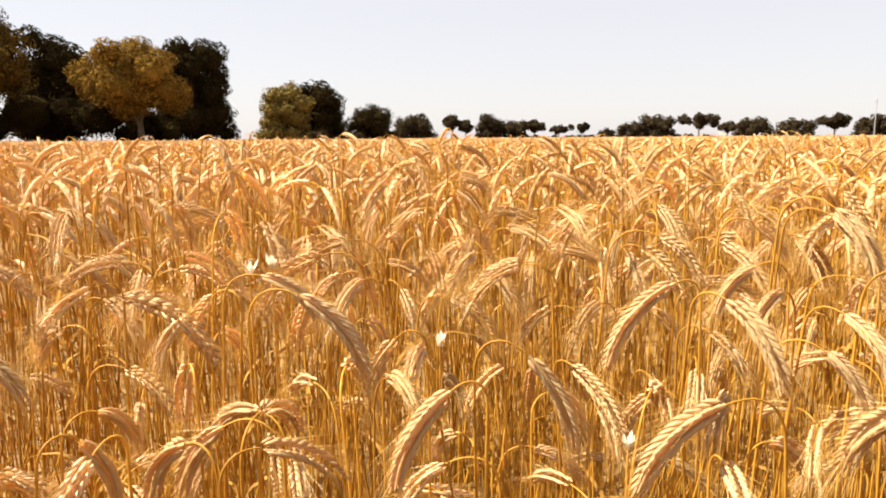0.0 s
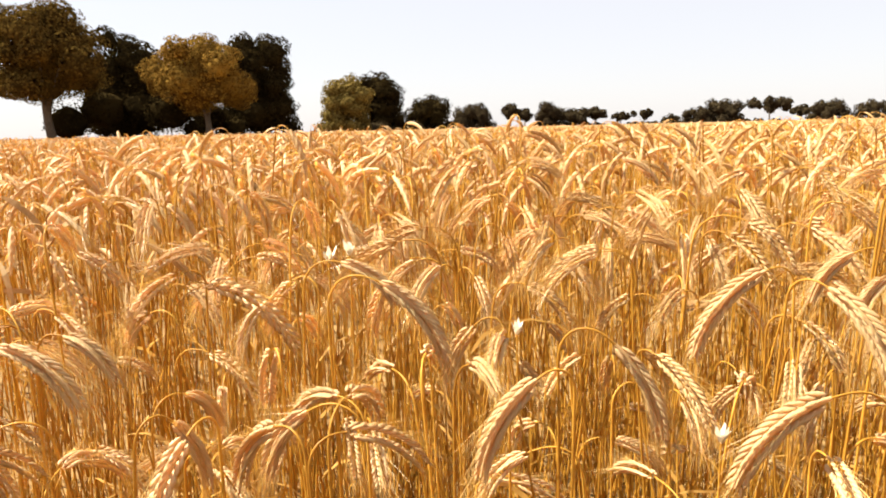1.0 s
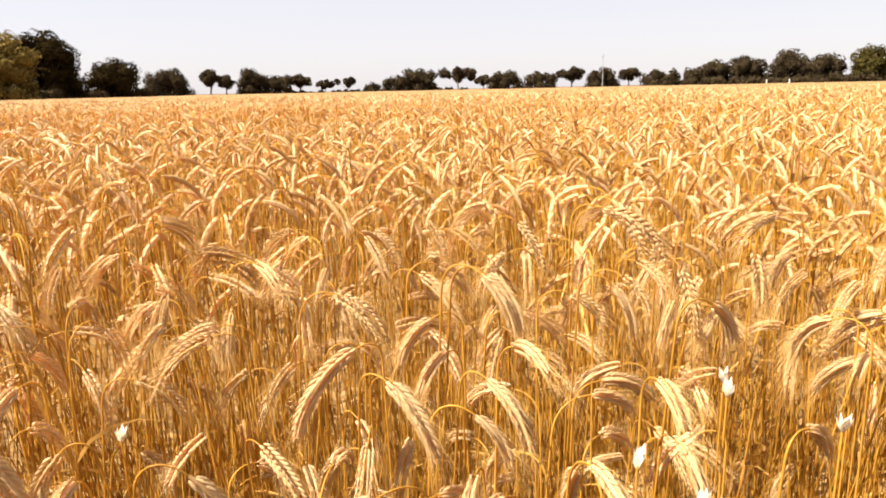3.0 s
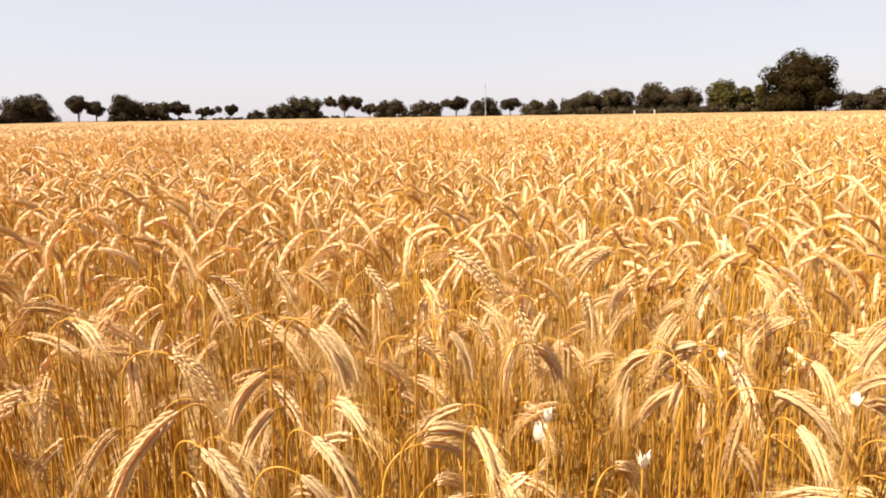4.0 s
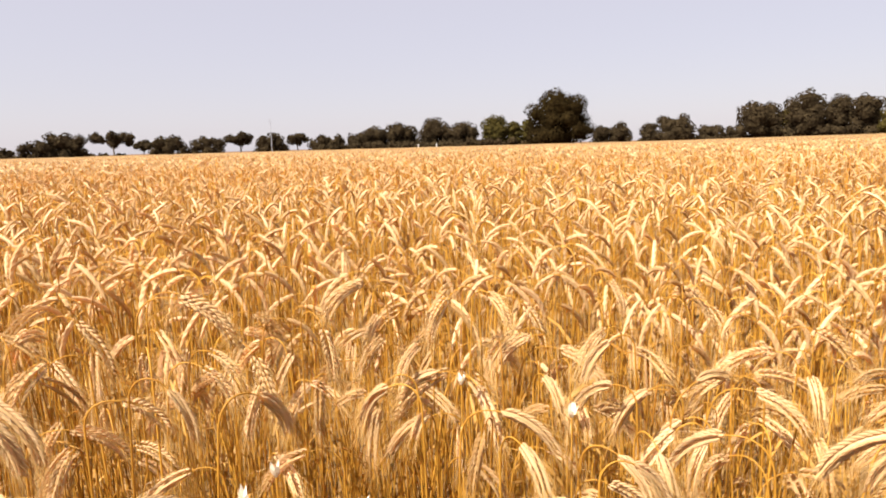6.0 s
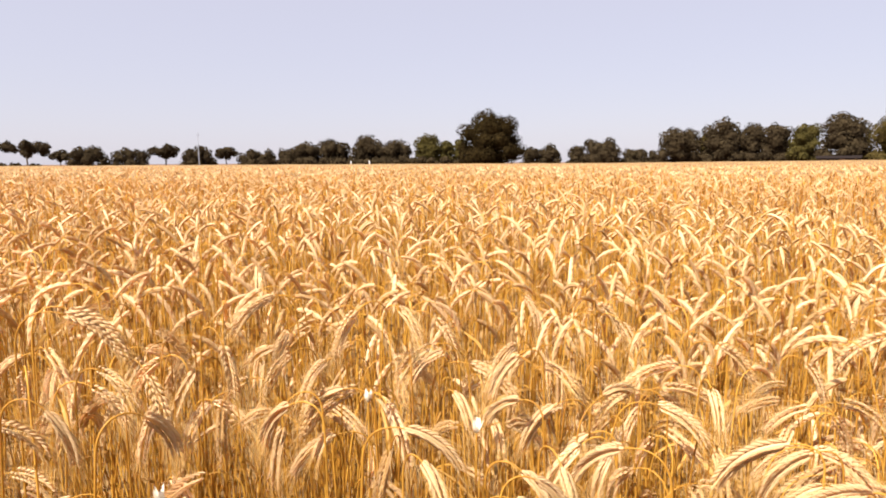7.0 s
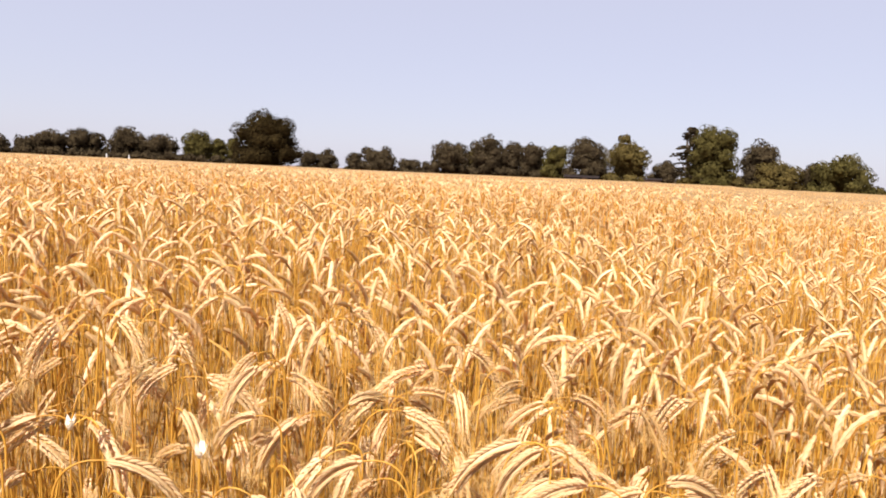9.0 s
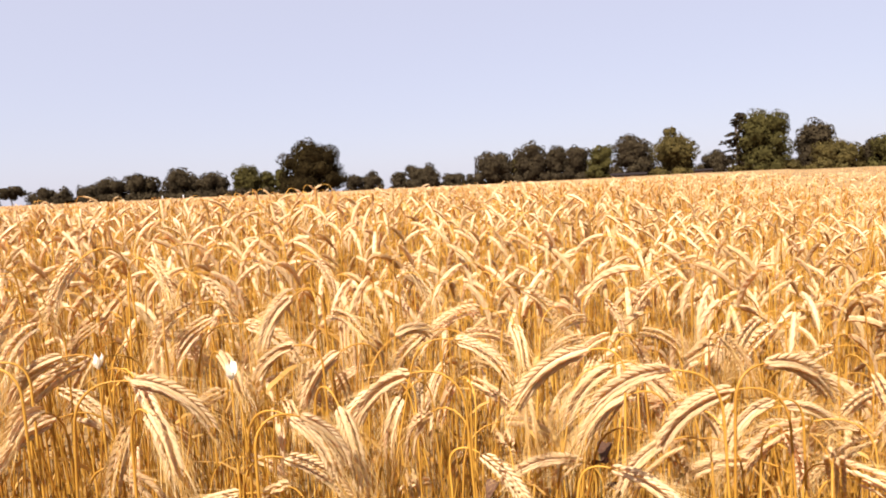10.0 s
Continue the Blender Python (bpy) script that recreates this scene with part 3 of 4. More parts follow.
POST_PAINT = plain("weathered_white_paint", (0.75, 0.73, 0.68))
STEEL = plain("galvanised_steel", (0.35, 0.36, 0.38), 0.5)
BOARD = plain("tarred_boards", (0.035, 0.028, 0.024))
BROWN_BOARD = plain("brown_boards", (0.11, 0.07, 0.045))
ROOF = plain("dark_roof_tiles", (0.022, 0.017, 0.015), 0.9, 0.0)


def marker_post(x, y, h):
    base = tagged(new("marker_post"), "white weathered marker post beyond the crop", "post", "marker posts")
    base.location = (x, y, 0)
    bm = bmesh.new()
    bmesh.ops.create_cone(bm, cap_ends=True, segments=10, radius1=0.16, radius2=0.14, depth=h, matrix=pose(0, 0, h / 2))
    part("pole", bm, POST_PAINT, base)
    bm = bmesh.new()
    bmesh.ops.create_cone(bm, cap_ends=True, segments=10, radius1=0.19, radius2=0.05, depth=0.22, matrix=pose(0, 0, h + 0.11))
    part("cap", bm, POST_PAINT, base)


def mast(x, y, h):
    base = tagged(new("mast"), "thin grey steel mast far behind the trees", "mast")
    base.location = (x, y, 0)
    bm = bmesh.new()
    bmesh.ops.create_cone(bm, cap_ends=True, segments=8, radius1=0.16, radius2=0.05, depth=h, matrix=pose(0, 0, h / 2))
    part("pole", bm, STEEL, base)
    bm = bmesh.new()
    box(bm, 0, 0, h - 1.0, 1.2, 0.08, 0.08)
    part("crossbar", bm, STEEL, base)


def shed(x, y, w, d, h, rz, wall, label):
    base = tagged(new("shed"), label, "shed")
    base.matrix_world = pose(x, y, 0, 0, 0, rz)
    bm = bmesh.new()
    box(bm, 0, 0, h / 2, w, d, h)
    part("wall", bm, wall, base)
    bm = bmesh.new()
    top = [bm.verts.new(p) for p in ((-w / 2 - 0.3, -d / 2 - 0.3, h), (w / 2 + 0.3, -d / 2 - 0.3, h), (w / 2 + 0.3, d / 2 + 0.3, h), (-w / 2 - 0.3, d / 2 + 0.3, h), (-w / 2 - 0.3, 0, h + d * 0.16), (w / 2 + 0.3, 0, h + d * 0.16))]
    for q in ((0, 1, 5, 4), (2, 3, 4, 5), (0, 4, 3), (1, 2, 5), (3, 2, 1, 0)):
        bm.faces.new([top[k] for k in q])
    part("roof", bm, ROOF, base)
    bm = bmesh.new()
    box(bm, w * 0.1, -d / 2 - 0.02, 1.0, 1.1, 0.06, 2.0)
    part("door", bm, BROWN_BOARD, base)


marker_post(124.2, 150.6, 1.9)
marker_post(128.2, 147.2, 1.9)
mast(103.7, 199.9, 11.5)
shed(184.0, 40.5, 9.0, 4.0, 2.0, -84, BOARD, "long low dark boarded shed under the trees")
shed(179.5, 21.3, 4.0, 3.0, 2.2, -84, BROWN_BOARD, "small brown boarded hut beside the trees")


# ---- the crop ----
def ease(q):
    q = np.clip(q, 0, 1)
    return q * q * (3 - 2 * q)


def canopy_height(x, y):
    """The height of the bent stalk tops over the plan: tallest ahead of the start, beaten down lower towards the end of the walk."""
    wave = 0.016 * np.sin(1.7 * x + 0.6 * y + 1.0) + 0.013 * np.sin(0.9 * y - 2.1 * x) + 0.012 * np.sin(3.7 * x + 2.9 * y)
    low = 0.10 * ease((x - 1.3) / 1.3) * (1 - ease((y + 0.4) / 1.1))
    return 1.075 + 0.13 * ease((y - 0.05) / 2.0) - low + wave


def scatter(rng, r0, r1, az0, az1, density):
    """Places spread over a sector round the camera's stand, about evenly."""
    area = (r1 * r1 - r0 * r0) * (az1 - az0) / 2
    n = int(area * density)
    k = (np.arange(n) + rng.uniform(0, 1, n)) / n
    r = np.sqrt(r0 * r0 + (r1 * r1 - r0 * r0) * k)
    a = az0 + (az1 - az0) * ((np.arange(n) * 0.6180339887) % 1.0) + rng.normal(0, 0.02, n)
    jit = 0.35 / math.sqrt(density)
    x, y = EYE0[0] - r * np.sin(a), EYE0[1] + r * np.cos(a)
    return x + rng.normal(0, jit, n), y + rng.normal(0, jit, n)


def tops(rng, x, y, short=0.25):
    h = canopy_height(x, y) + rng.normal(0, 0.038, len(x))
    low = rng.random(len(x)) < short
    tall = rng.random(len(x)) < 0.06
    h = h + tall * rng.uniform(0.03, 0.09, len(x))
    return np.clip(np.where(low, h - rng.uniform(0.06, 0.26, len(x)), h), 0.7, canopy_height(x, y) + 0.11)


TOP = 1.15
crop = Soup()


def sow(rng, level, x, y, kinds=12, short=0.25, gain=1.0, sunk=0.0):
    """Adds stalks of one level of detail to the crop at the places given."""
    h = tops(rng, x, y, short) - sunk
    turn = rng.uniform(0, 2 * np.pi, len(x))
    which = rng.integers(0, kinds, len(x))
    # coarse stalks toned darker: shade among far ears is put into their colour
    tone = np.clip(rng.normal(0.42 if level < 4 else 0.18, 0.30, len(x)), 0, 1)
    for k in range(kinds):
        pick = np.where(which == k)[0]
        if not len(pick):
            continue
        pieces = list(stalk_parts(rng, shape_of(rng, 5 if level > 2 else 0), TOP, level).values())
        V = np.concatenate([p[1] for p in pieces])
        off = np.cumsum([0] + [len(p[1]) for p in pieces])
        F = np.concatenate([p[2] + o for p, o in zip(pieces, off)])
        M = np.concatenate([np.full(len(p[2]), p[0]) for p in pieces])
        mid = V[np.argmax(V[:, 2]), :2]
        c, s = np.cos(turn[pick])[:, None], np.sin(turn[pick])[:, None]
        g = gain * rng.uniform(0.92, 1.08, len(pick))[:, None]
        X, Y = (V[None, :, 0] - mid[0]) * g, V[None, :, 1] * g
        Z = TOP + (V[None, :, 2] - TOP) * g
        Z = Z + (h[pick] - TOP)[:, None] * np.clip(V[None, :, 2] / 0.6, 0, 1)
        Z = Z + swell(x[pick], y[pick])[:, None]
        shear = rng.normal(0, 0.05, (2, len(pick), 1))
        P = np.stack([X * c - Y * s + x[pick][:, None] + shear[0] * (Z - 1.1), X * s + Y * c + y[pick][:, None] + shear[1] * (Z - 1.1), Z], -1)
        n = len(V)
        faces = (F[None] + (np.arange(len(pick)) * n)[:, None, None]).reshape(-1, 3)
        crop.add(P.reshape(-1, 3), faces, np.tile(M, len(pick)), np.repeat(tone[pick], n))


def clear_of_walk(x, y, gap):
    """Keeps a place free along the camera's own line."""
    q = np.clip((x - 0.05) / 0.55, 0, 1)
    dx, dy = x - (0.05 + 0.55 * q), y - 0.05
    # a thin patch where the soil shows
    return (np.hypot(dx, dy) > gap) & (np.hypot((x - 0.87) / 0.15, (y - 0.67) / 0.11) > 1)


AZ0, AZ1 = radians(-105), radians(48)
SIDE = radians(14)
rng = np.random.default_rng(11)
x, y = scatter(rng, 0.3, 1.5, AZ0 - SIDE, AZ1 + 2 * SIDE, 215)
ok = clear_of_walk(x, y, 0.55)
near_x, near_y = x[ok], y[ok]
mine = np.argsort(np.hypot(near_x - 0.3, near_y - 0.05))
single, rest = mine[:190], mine[190:]
x, y = scatter(rng, 1.5, 2.8, AZ0, AZ1, 235)
sow(rng, 2, x, y, 20, 0.25, 1.0)
x, y = scatter(rng, 2.8, 5.5, AZ0, AZ1, 180)
sow(rng, 3, x, y, 20, 0.25, 1.0)
x, y = scatter(rng, 5.5, 14, AZ0, AZ1, 80)
sow(rng, 4, x, y, 18, 0.15, 1.0)
x, y = scatter(rng, 14, 45, AZ0, AZ1, 5)
sow(rng, 5, x, y, 10, 0.0, 1.3)
x, y = scatter(rng, 45, 95, AZ0, radians(25), 0.7)
sow(rng, 5, x, y, 8, 0.0, 1.7)
# bare straws and hanging leaves under the ears
x, y = scatter(rng, 0.3, 2.4, AZ0 - SIDE, AZ1 + 2 * SIDE, 330)
ok = clear_of_walk(x, y, 0.42)
for px, py in zip(x[ok], y[ok]):
    h = rng.uniform(0.5, 0.97)
    lean = rng.normal(0, 0.11, 2)
    line = np.array([[px, py, 0], [px + lean[0] * 0.4, py + lean[1] * 0.4, h * 0.5], [px + lean[0], py + lean[1], h]])
    tone = rng.uniform(0.1, 0.9)
    crop.add(*tube(line, [0.0021, 0.0018, 0.0012], 3), 0, tone)
    if rng.random() < 0.2 and math.hypot(px - 0.3, py) > 0.85:
        crop.add(*blade(rng, line[0], line[2], 4), 3, tone)
# unseen crop added behind the camera, its first sector to shade the near straws
x, y = scatter(rng, 0.35, 2.2, AZ1 + 2 * SIDE + 0.8, AZ1 + 2 * SIDE + 1.9, 170)
ok = clear_of_walk(x, y, 0.45)
sow(rng, 3, x[ok], y[ok], 10)
x, y = scatter(rng, 0.75, 4.0, AZ1 + 2 * SIDE, AZ0 + 2 * np.pi - SIDE, 160)
sow(rng, 4, x, y, 10)
for a, b in ((AZ1, AZ1 + 2 * SIDE), (AZ0 - SIDE, AZ0)):
    x, y = scatter(rng, 1.5, 4.0, a, b, 150)
    sow(rng, 4, x, y, 10)
x, y = scatter(rng, 4.0, 12, AZ1, AZ0 + 2 * np.pi, 9)
sow(rng, 4, x, y, 10, 0.1, 1.3)
x, y = scatter(rng, 12, 34, AZ1, AZ0 + 2 * np.pi, 2)
sow(rng, 5, x, y, 8, 0.0, 1.4)
def far_canopy():
    """The closed top of the crop from a few metres off to the field's edge."""
    az = np.linspace(-np.pi, np.pi, 420, endpoint=False)
    q = np.linspace(0, 1, 80)
    R = 2.0 * (edge_of_field(az)[None] / 2.0) ** q[:, None]
    A = np.broadcast_to(az[None], R.shape)
    x, y = EYE0[0] - R * np.sin(A), EYE0[1] + R * np.cos(A)
    r = np.random.default_rng(3)
    drop = np.interp(R, [2.0, 3.2, 4, 5, 6.5, 14, 40, 100], [1.12, 1.0, 0.72, 0.44, 0.28, 0.16, 0.05, 0.02])
    z = canopy_height(x, y) - drop + r.normal(0, 1, R.shape) * np.interp(R, [3, 5, 20, 80], [0.01, 0.03, 0.035, 0.02])
    z = z + swell(x, y)
    z[-1] = 0.0
    v = np.stack([x, y, z], -1).reshape(-1, 3)
    n = len(az)
    i, j = np.meshgrid(np.arange(len(q) - 1), np.arange(n), indexing="ij")
    p, p2 = (i * n + j).ravel(), (i * n + (j + 1) % n).ravel()
    f = np.stack([p, p2, p2 + n, p + n], 1)
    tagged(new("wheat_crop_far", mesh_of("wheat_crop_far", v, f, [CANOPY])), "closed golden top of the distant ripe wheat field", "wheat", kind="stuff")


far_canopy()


# ---- single stalks nearest the camera ----
STALK_LABEL = "ripe golden bearded wheat stalk with a nodding ear"


def stalk_thing(pieces, tone, place):
    base = new("wheat_stalk")
    base.matrix_world = place
    tagged(base, STALK_LABEL, "wheat stalk", "wheat stalks by the camera")
    put = {}
    for name in ("stem", "ear", "awns", "leaf"):
        if name in pieces:
            me = pieces[name]
            if not isinstance(me, bpy.types.Mesh):
                k, v, f = me
                me = mesh_of(name, v, f, [GRAIN_MATS[k]], None, np.full(len(v), tone))
                pieces[name] = me
            put[name] = child("beard" if name == "awns" else name, me, put["ear"] if name == "awns" else base)
            if name in ("awns", "ear"):
                tagged(put[name], kind="stuff")
    return base


HERO_AT = []


def husk_mesh(seed):
    """One plump husk, a unit long, keeled along its back."""
    rng = np.random.default_rng(seed)
    v, f = [(0, 0, 0)], []
    for z, r, off in ((0.14, 0.66, 0.03), (0.40, 1.0, 0.10), (0.68, 0.74, 0.08)):
        for k in range(5):
            a = 2 * math.pi * k / 5 + 0.3
            v.append((r * math.cos(a) * rng.uniform(0.93, 1.07), r * math.sin(a) * rng.uniform(0.93, 1.07) + off, z))
    v.append((0, 0, 1))
    for k in range(5):
        q = (k + 1) % 5
        f.append((0, 1 + q, 1 + k))
        for j in (0, 5):
            f += [(1 + j + k, 1 + j + q, 6 + j + q), (1 + j + k, 6 + j + q, 6 + j + k)]
        f.append((16, 11 + k, 11 + q))
    return mesh_of("spikelet", np.array(v, float), np.array(f), [EAR], None, np.full(17, rng.uniform(0.35, 0.65)))


HUSKS = [husk_mesh(k) for k in range(4)]


def hero(bx, by, bz, tx, ty, tz):
    """A stalk whose ear runs from its base b to its tip t."""
    rng = np.random.default_rng(int(abs(bx * 7919 + by * 104729 + bz * 1299709)) % 100000)
    d = np.array([tx - bx, ty - by, tz - bz])
    chord, flat = np.linalg.norm(d), math.hypot(d[0], d[1])
    mid = math.degrees(math.atan2(flat, d[2]))
    half = max(7, min(29, 0.5 * (178 - mid) + 9))
    shape = dict(lean=rng.uniform(-1, 6), bend=rng.uniform(0.06, 0.11), th_base=mid - half, th_tip=mid + half, ear_len=chord * (1 + 0.0207 * (half / 20) ** 2))
    foot, bend, ear, th = stalk_line(1.2, **shape)
    rise = max(bend[:, 2].max(), ear[:, 2].max()) - ear[0][2]
    near = math.hypot(bx - min(max(bx, 0.05), 0.6), by - 0.05) < 0.93
    pieces = stalk_parts(rng, shape, bz + rise, 0 if near else 1, near)
    foot, bend, ear, th = stalk_line(bz + rise, **shape)
    az = math.atan2(d[1], d[0])
    ex, ey = ear[0][0] * math.cos(az), ear[0][0] * math.sin(az)
    place = pose(bx - ex, by - ey, 0, 0, 0, math.degrees(az))
    HERO_AT.append(((bx + tx) / 2, (by + ty) / 2))
    tone = rng.uniform(0.25, 0.8)
    if not near:
        stalk_thing(pieces, tone, place)
        return
    husks = pieces.pop("husks")
    base = stalk_thing({k: p for k, p in pieces.items() if k != "ear"} | {"ear": pieces["rachis"]}, tone, place)
    ear_ob = [o for o in base.children if o.name.startswith("ear")][0]
    for k, (foot_at, way, side, w, sz) in enumerate(husks):
        third = way.cross(side)
        m = Matrix((side * w, third * w * 0.85, way * sz)).transposed().to_4x4()
        m.translation = foot_at
        child("spikelet", HUSKS[k % 4], ear_ob).matrix_basis = m


hero(1.106, 0.832, 1.236, 1.063, 0.832, 1.172)
hero(1.207, 0.843, 1.223, 1.199, 0.790, 1.179)
hero(1.335, 0.881, 1.177, 1.357, 0.843, 1.091)
hero(1.263, 0.817, 1.150, 1.211, 0.847, 1.094)
hero(1.064, 0.859, 1.159, 1.006, 0.840, 1.121)
hero(1.060, 0.814, 1.124, 1.022, 0.859, 1.077)
hero(1.011, 0.628, 1.127, 1.057, 0.570, 1.072)
hero(1.224, 0.600, 1.115, 1.212, 0.655, 1.067)
hero(1.113, 0.514, 1.070, 1.123, 0.464, 1.006)
hero(1.017, 0.791, 1.073, 0.963, 0.755, 1.063)
hero(0.982, 0.565, 1.110, 0.961, 0.510, 1.072)
hero(1.841, 0.768, 0.897, 1.769, 0.842, 0.835)
hero(1.289, 0.581, 1.092, 1.245, 0.607, 1.029)
hero(1.143, 0.473, 1.077, 1.129, 0.440, 0.996)
hero(1.655, 0.904, 1.170, 1.665, 0.876, 1.093)
hero(1.768, 0.773, 1.151, 1.783, 0.726, 1.067)
hero(1.433, 0.524, 1.091, 1.406, 0.569, 1.034)
hero(1.319, 0.677, 1.167, 1.262, 0.682, 1.121)
hero(1.438, 0.253, 1.064, 1.400, 0.305, 0.992)
hero(1.755, 0.511, 1.108, 1.769, 0.440, 1.044)
hero(2.210, 0.315, 1.064, 2.180, 0.390, 0.977)
hero(1.352, 0.102, 1.073, 1.321, 0.174, 1.011)
hero(1.389, 0.225, 1.042, 1.355, 0.273, 0.984)
hero(1.402, 0.065, 1.049, 1.358, 0.108, 1.007)
hero(1.526, 0.059, 1.004, 1.555, -0.002, 0.975)
hero(1.578, 0.050, 0.961, 1.612, 0.100, 0.925)
hero(1.497, 0.093, 0.938, 1.471, 0.180, 0.900)
hero(1.366, 0.170, 1.002, 1.332, 0.221, 0.946)
hero(1.812, 0.300, 1.023, 1.796, 0.228, 1.005)
hero(1.714, 0.366, 1.064, 1.655, 0.403, 1.050)
hero(1.613, -0.057, 0.947, 1.588, 0.002, 0.905)
hero(1.533, 0.327, 0.887, 1.468, 0.346, 0.880)
hero(1.882, -0.024, 0.955, 1.864, 0.035, 0.889)
hero(2.337, 0.081, 0.923, 2.319, 0.056, 0.846)
hero(0.808, 1.207, 1.234, 0.872, 1.155, 1.147)
hero(0.298, 1.003, 1.168, 0.351, 0.980, 1.102)
hero(0.583, 1.102, 1.186, 0.533, 1.093, 1.124)
hero(0.650, 1.237, 1.210, 0.688, 1.201, 1.117)
hero(0.497, 1.326, 1.205, 0.519, 1.289, 1.142)
hero(0.416, 1.502, 1.160, 0.465, 1.477, 1.076)
hero(0.674, 1.056, 1.048, 0.706, 0.995, 1.022)
hero(0.684, 0.921, 1.169, 0.707, 0.902, 1.097)
hero(1.117, 0.841, 1.105, 1.030, 0.884, 1.034)
hero(0.950, 0.794, 1.134, 0.932, 0.834, 1.076)
hero(1.337, 0.853, 1.117, 1.283, 0.891, 1.064)
hero(1.050, 0.822, 1.051, 0.987, 0.847, 1.000)
hero(1.259, 0.628, 1.171, 1.221, 0.650, 1.106)
hero(1.223, 0.730, 1.095, 1.197, 0.675, 1.057)
hero(0.738, 0.599, 1.101, 0.781, 0.614, 1.053)
hero(1.361, 0.651, 1.124, 1.343, 0.584, 1.109)
hero(1.360, 0.537, 1.101, 1.425, 0.517, 1.093)
hero(1.341, 0.551, 1.037, 1.321, 0.587, 0.973)
hero(1.064, 0.459, 1.094, 1.099, 0.434, 1.036)
hero(2.004, 0.885, 1.097, 1.966, 0.899, 0.984)
hero(1.757, 0.719, 1.120, 1.751, 0.678, 1.054)
hero(1.092, 0.992, 1.140, 1.039, 0.992, 1.085)
hero(1.150, 1.130, 1.212, 1.074, 1.155, 1.148)
hero(0.980, 0.847, 1.117, 0.955, 0.867, 1.048)
hero(-0.210, 0.834, 1.141, -0.143, 0.835, 1.089)
hero(-0.155, 0.808, 1.123, -0.077, 0.803, 1.029)
hero(-0.446, 0.934, 1.087, -0.317, 0.936, 0.991)
hero(-0.460, 1.120, 1.090, -0.376, 1.126, 1.054)
hero(0.301, 0.922, 1.118, 0.216, 0.892, 1.015)
hero(0.108, 0.715, 1.086, 0.154, 0.706, 0.993)
hero(0.112, 1.024, 1.121, 0.037, 1.004, 1.067)
hero(-0.304, 0.604, 1.033, -0.292, 0.634, 0.951)
hero(-0.192, 0.658, 1.026, -0.242, 0.664, 0.950)
hero(-0.197, 0.593, 1.039, -0.252, 0.624, 0.960)
hero(-0.539, 0.754, 1.062, -0.472, 0.754, 1.003)
hero(-0.414, 0.864, 1.008, -0.348, 0.862, 0.940)
hero(-0.745, 0.990, 1.116, -0.695, 0.979, 1.006)
hero(-0.418, 0.807, 0.972, -0.400, 0.853, 0.909)
hero(0.380, 0.787, 0.969, 0.446, 0.832, 0.895)
hero(-0.207, 0.789, 0.987, -0.280, 0.828, 0.939)
hero(0.386, 0.547, 1.109, 0.360, 0.593, 1.040)
hero(0.297, 1.114, 1.134, 0.352, 1.070, 1.063)
hero(0.466, 0.868, 1.221, 0.499, 0.835, 1.147)
hero(0.929, 0.935, 1.202, 0.933, 0.914, 1.117)
hero(0.755, 1.063, 1.257, 0.819, 1.014, 1.182)
hero(1.339, 0.258, 1.108, 1.294, 0.333, 1.043)
hero(1.188, 0.410, 1.107, 1.173, 0.472, 1.049)
hero(2.084, 0.267, 1.105, 2.012, 0.356, 1.021)
hero(1.273, 0.070, 1.125, 1.340, 0.011, 1.080)
hero(1.933, 0.161, 1.027, 1.911, 0.173, 0.939)
hero(1.896, 0.079, 1.033, 1.850, 0.131, 0.954)
hero(1.746, 0.615, 1.070, 1.760, 0.572, 0.985)
hero(1.223, 0.147, 1.125, 1.175, 0.211, 1.090)
hero(-0.493, 0.615, 1.096, -0.414, 0.618, 1.036)
hero(-0.711, 1.069, 0.915, -0.662, 1.097, 0.868)
hero(-1.109, 1.258, 0.941, -1.070, 1.255, 0.872)
hero(-0.583, 0.829, 0.873, -0.505, 0.833, 0.819)
hero(-0.754, 0.844, 0.898, -0.681, 0.849, 0.856)
hero(-0.880, 0.954, 1.018, -0.835, 0.948, 0.947)
hero(1.579, 0.278, 0.974, 1.543, 0.330, 0.903)
hero(1.763, -0.009, 1.031, 1.725, 0.051, 0.975)
hero(1.816, -0.075, 0.955, 1.776, -0.012, 0.896)
hero(2.030, 0.287, 0.982, 2.074, 0.251, 0.913)
hero(1.850, 0.371, 1.076, 1.860, 0.337, 0.999)
hero(1.963, 0.631, 0.690, 1.992, 0.567, 0.641)
hero(1.430, 0.304, 0.931, 1.385, 0.385, 0.909)
hero(1.870, 0.171, 0.992, 1.829, 0.239, 0.949)
hero(1.818, 0.095, 1.064, 1.788, 0.136, 0.990)
hero(1.832, -0.055, 0.844, 1.789, 0.019, 0.802)
hero(1.720, 0.766, 1.018, 1.731, 0.730, 0.942)
hero(1.499, 0.697, 1.006, 1.466, 0.747, 0.947)
hero(-0.102, 0.912, 1.120, -0.127, 0.857, 1.077)
hero(-0.375, 1.551, 1.056, -0.302, 1.545, 0.955)
hero(-0.004, 0.742, 1.081, -0.007, 0.676, 1.076)
hero(-0.038, 0.729, 1.055, -0.004, 0.673, 1.048)
hero(0.114, 1.086, 1.114, 0.036, 1.065, 1.070)
hero(0.156, 1.051, 1.050, 0.113, 1.066, 0.991)
hero(0.223, 1.013, 1.068, 0.186, 0.960, 1.039)
hero(0.006, 1.013, 1.074, 0.064, 1.001, 1.022)
hero(0.043, 1.080, 1.128, 0.008, 1.032, 1.084)
hero(-0.029, 1.043, 1.142, -0.014, 1.065, 1.073)
hero(-0.358, 1.236, 1.146, -0.298, 1.239, 1.061)
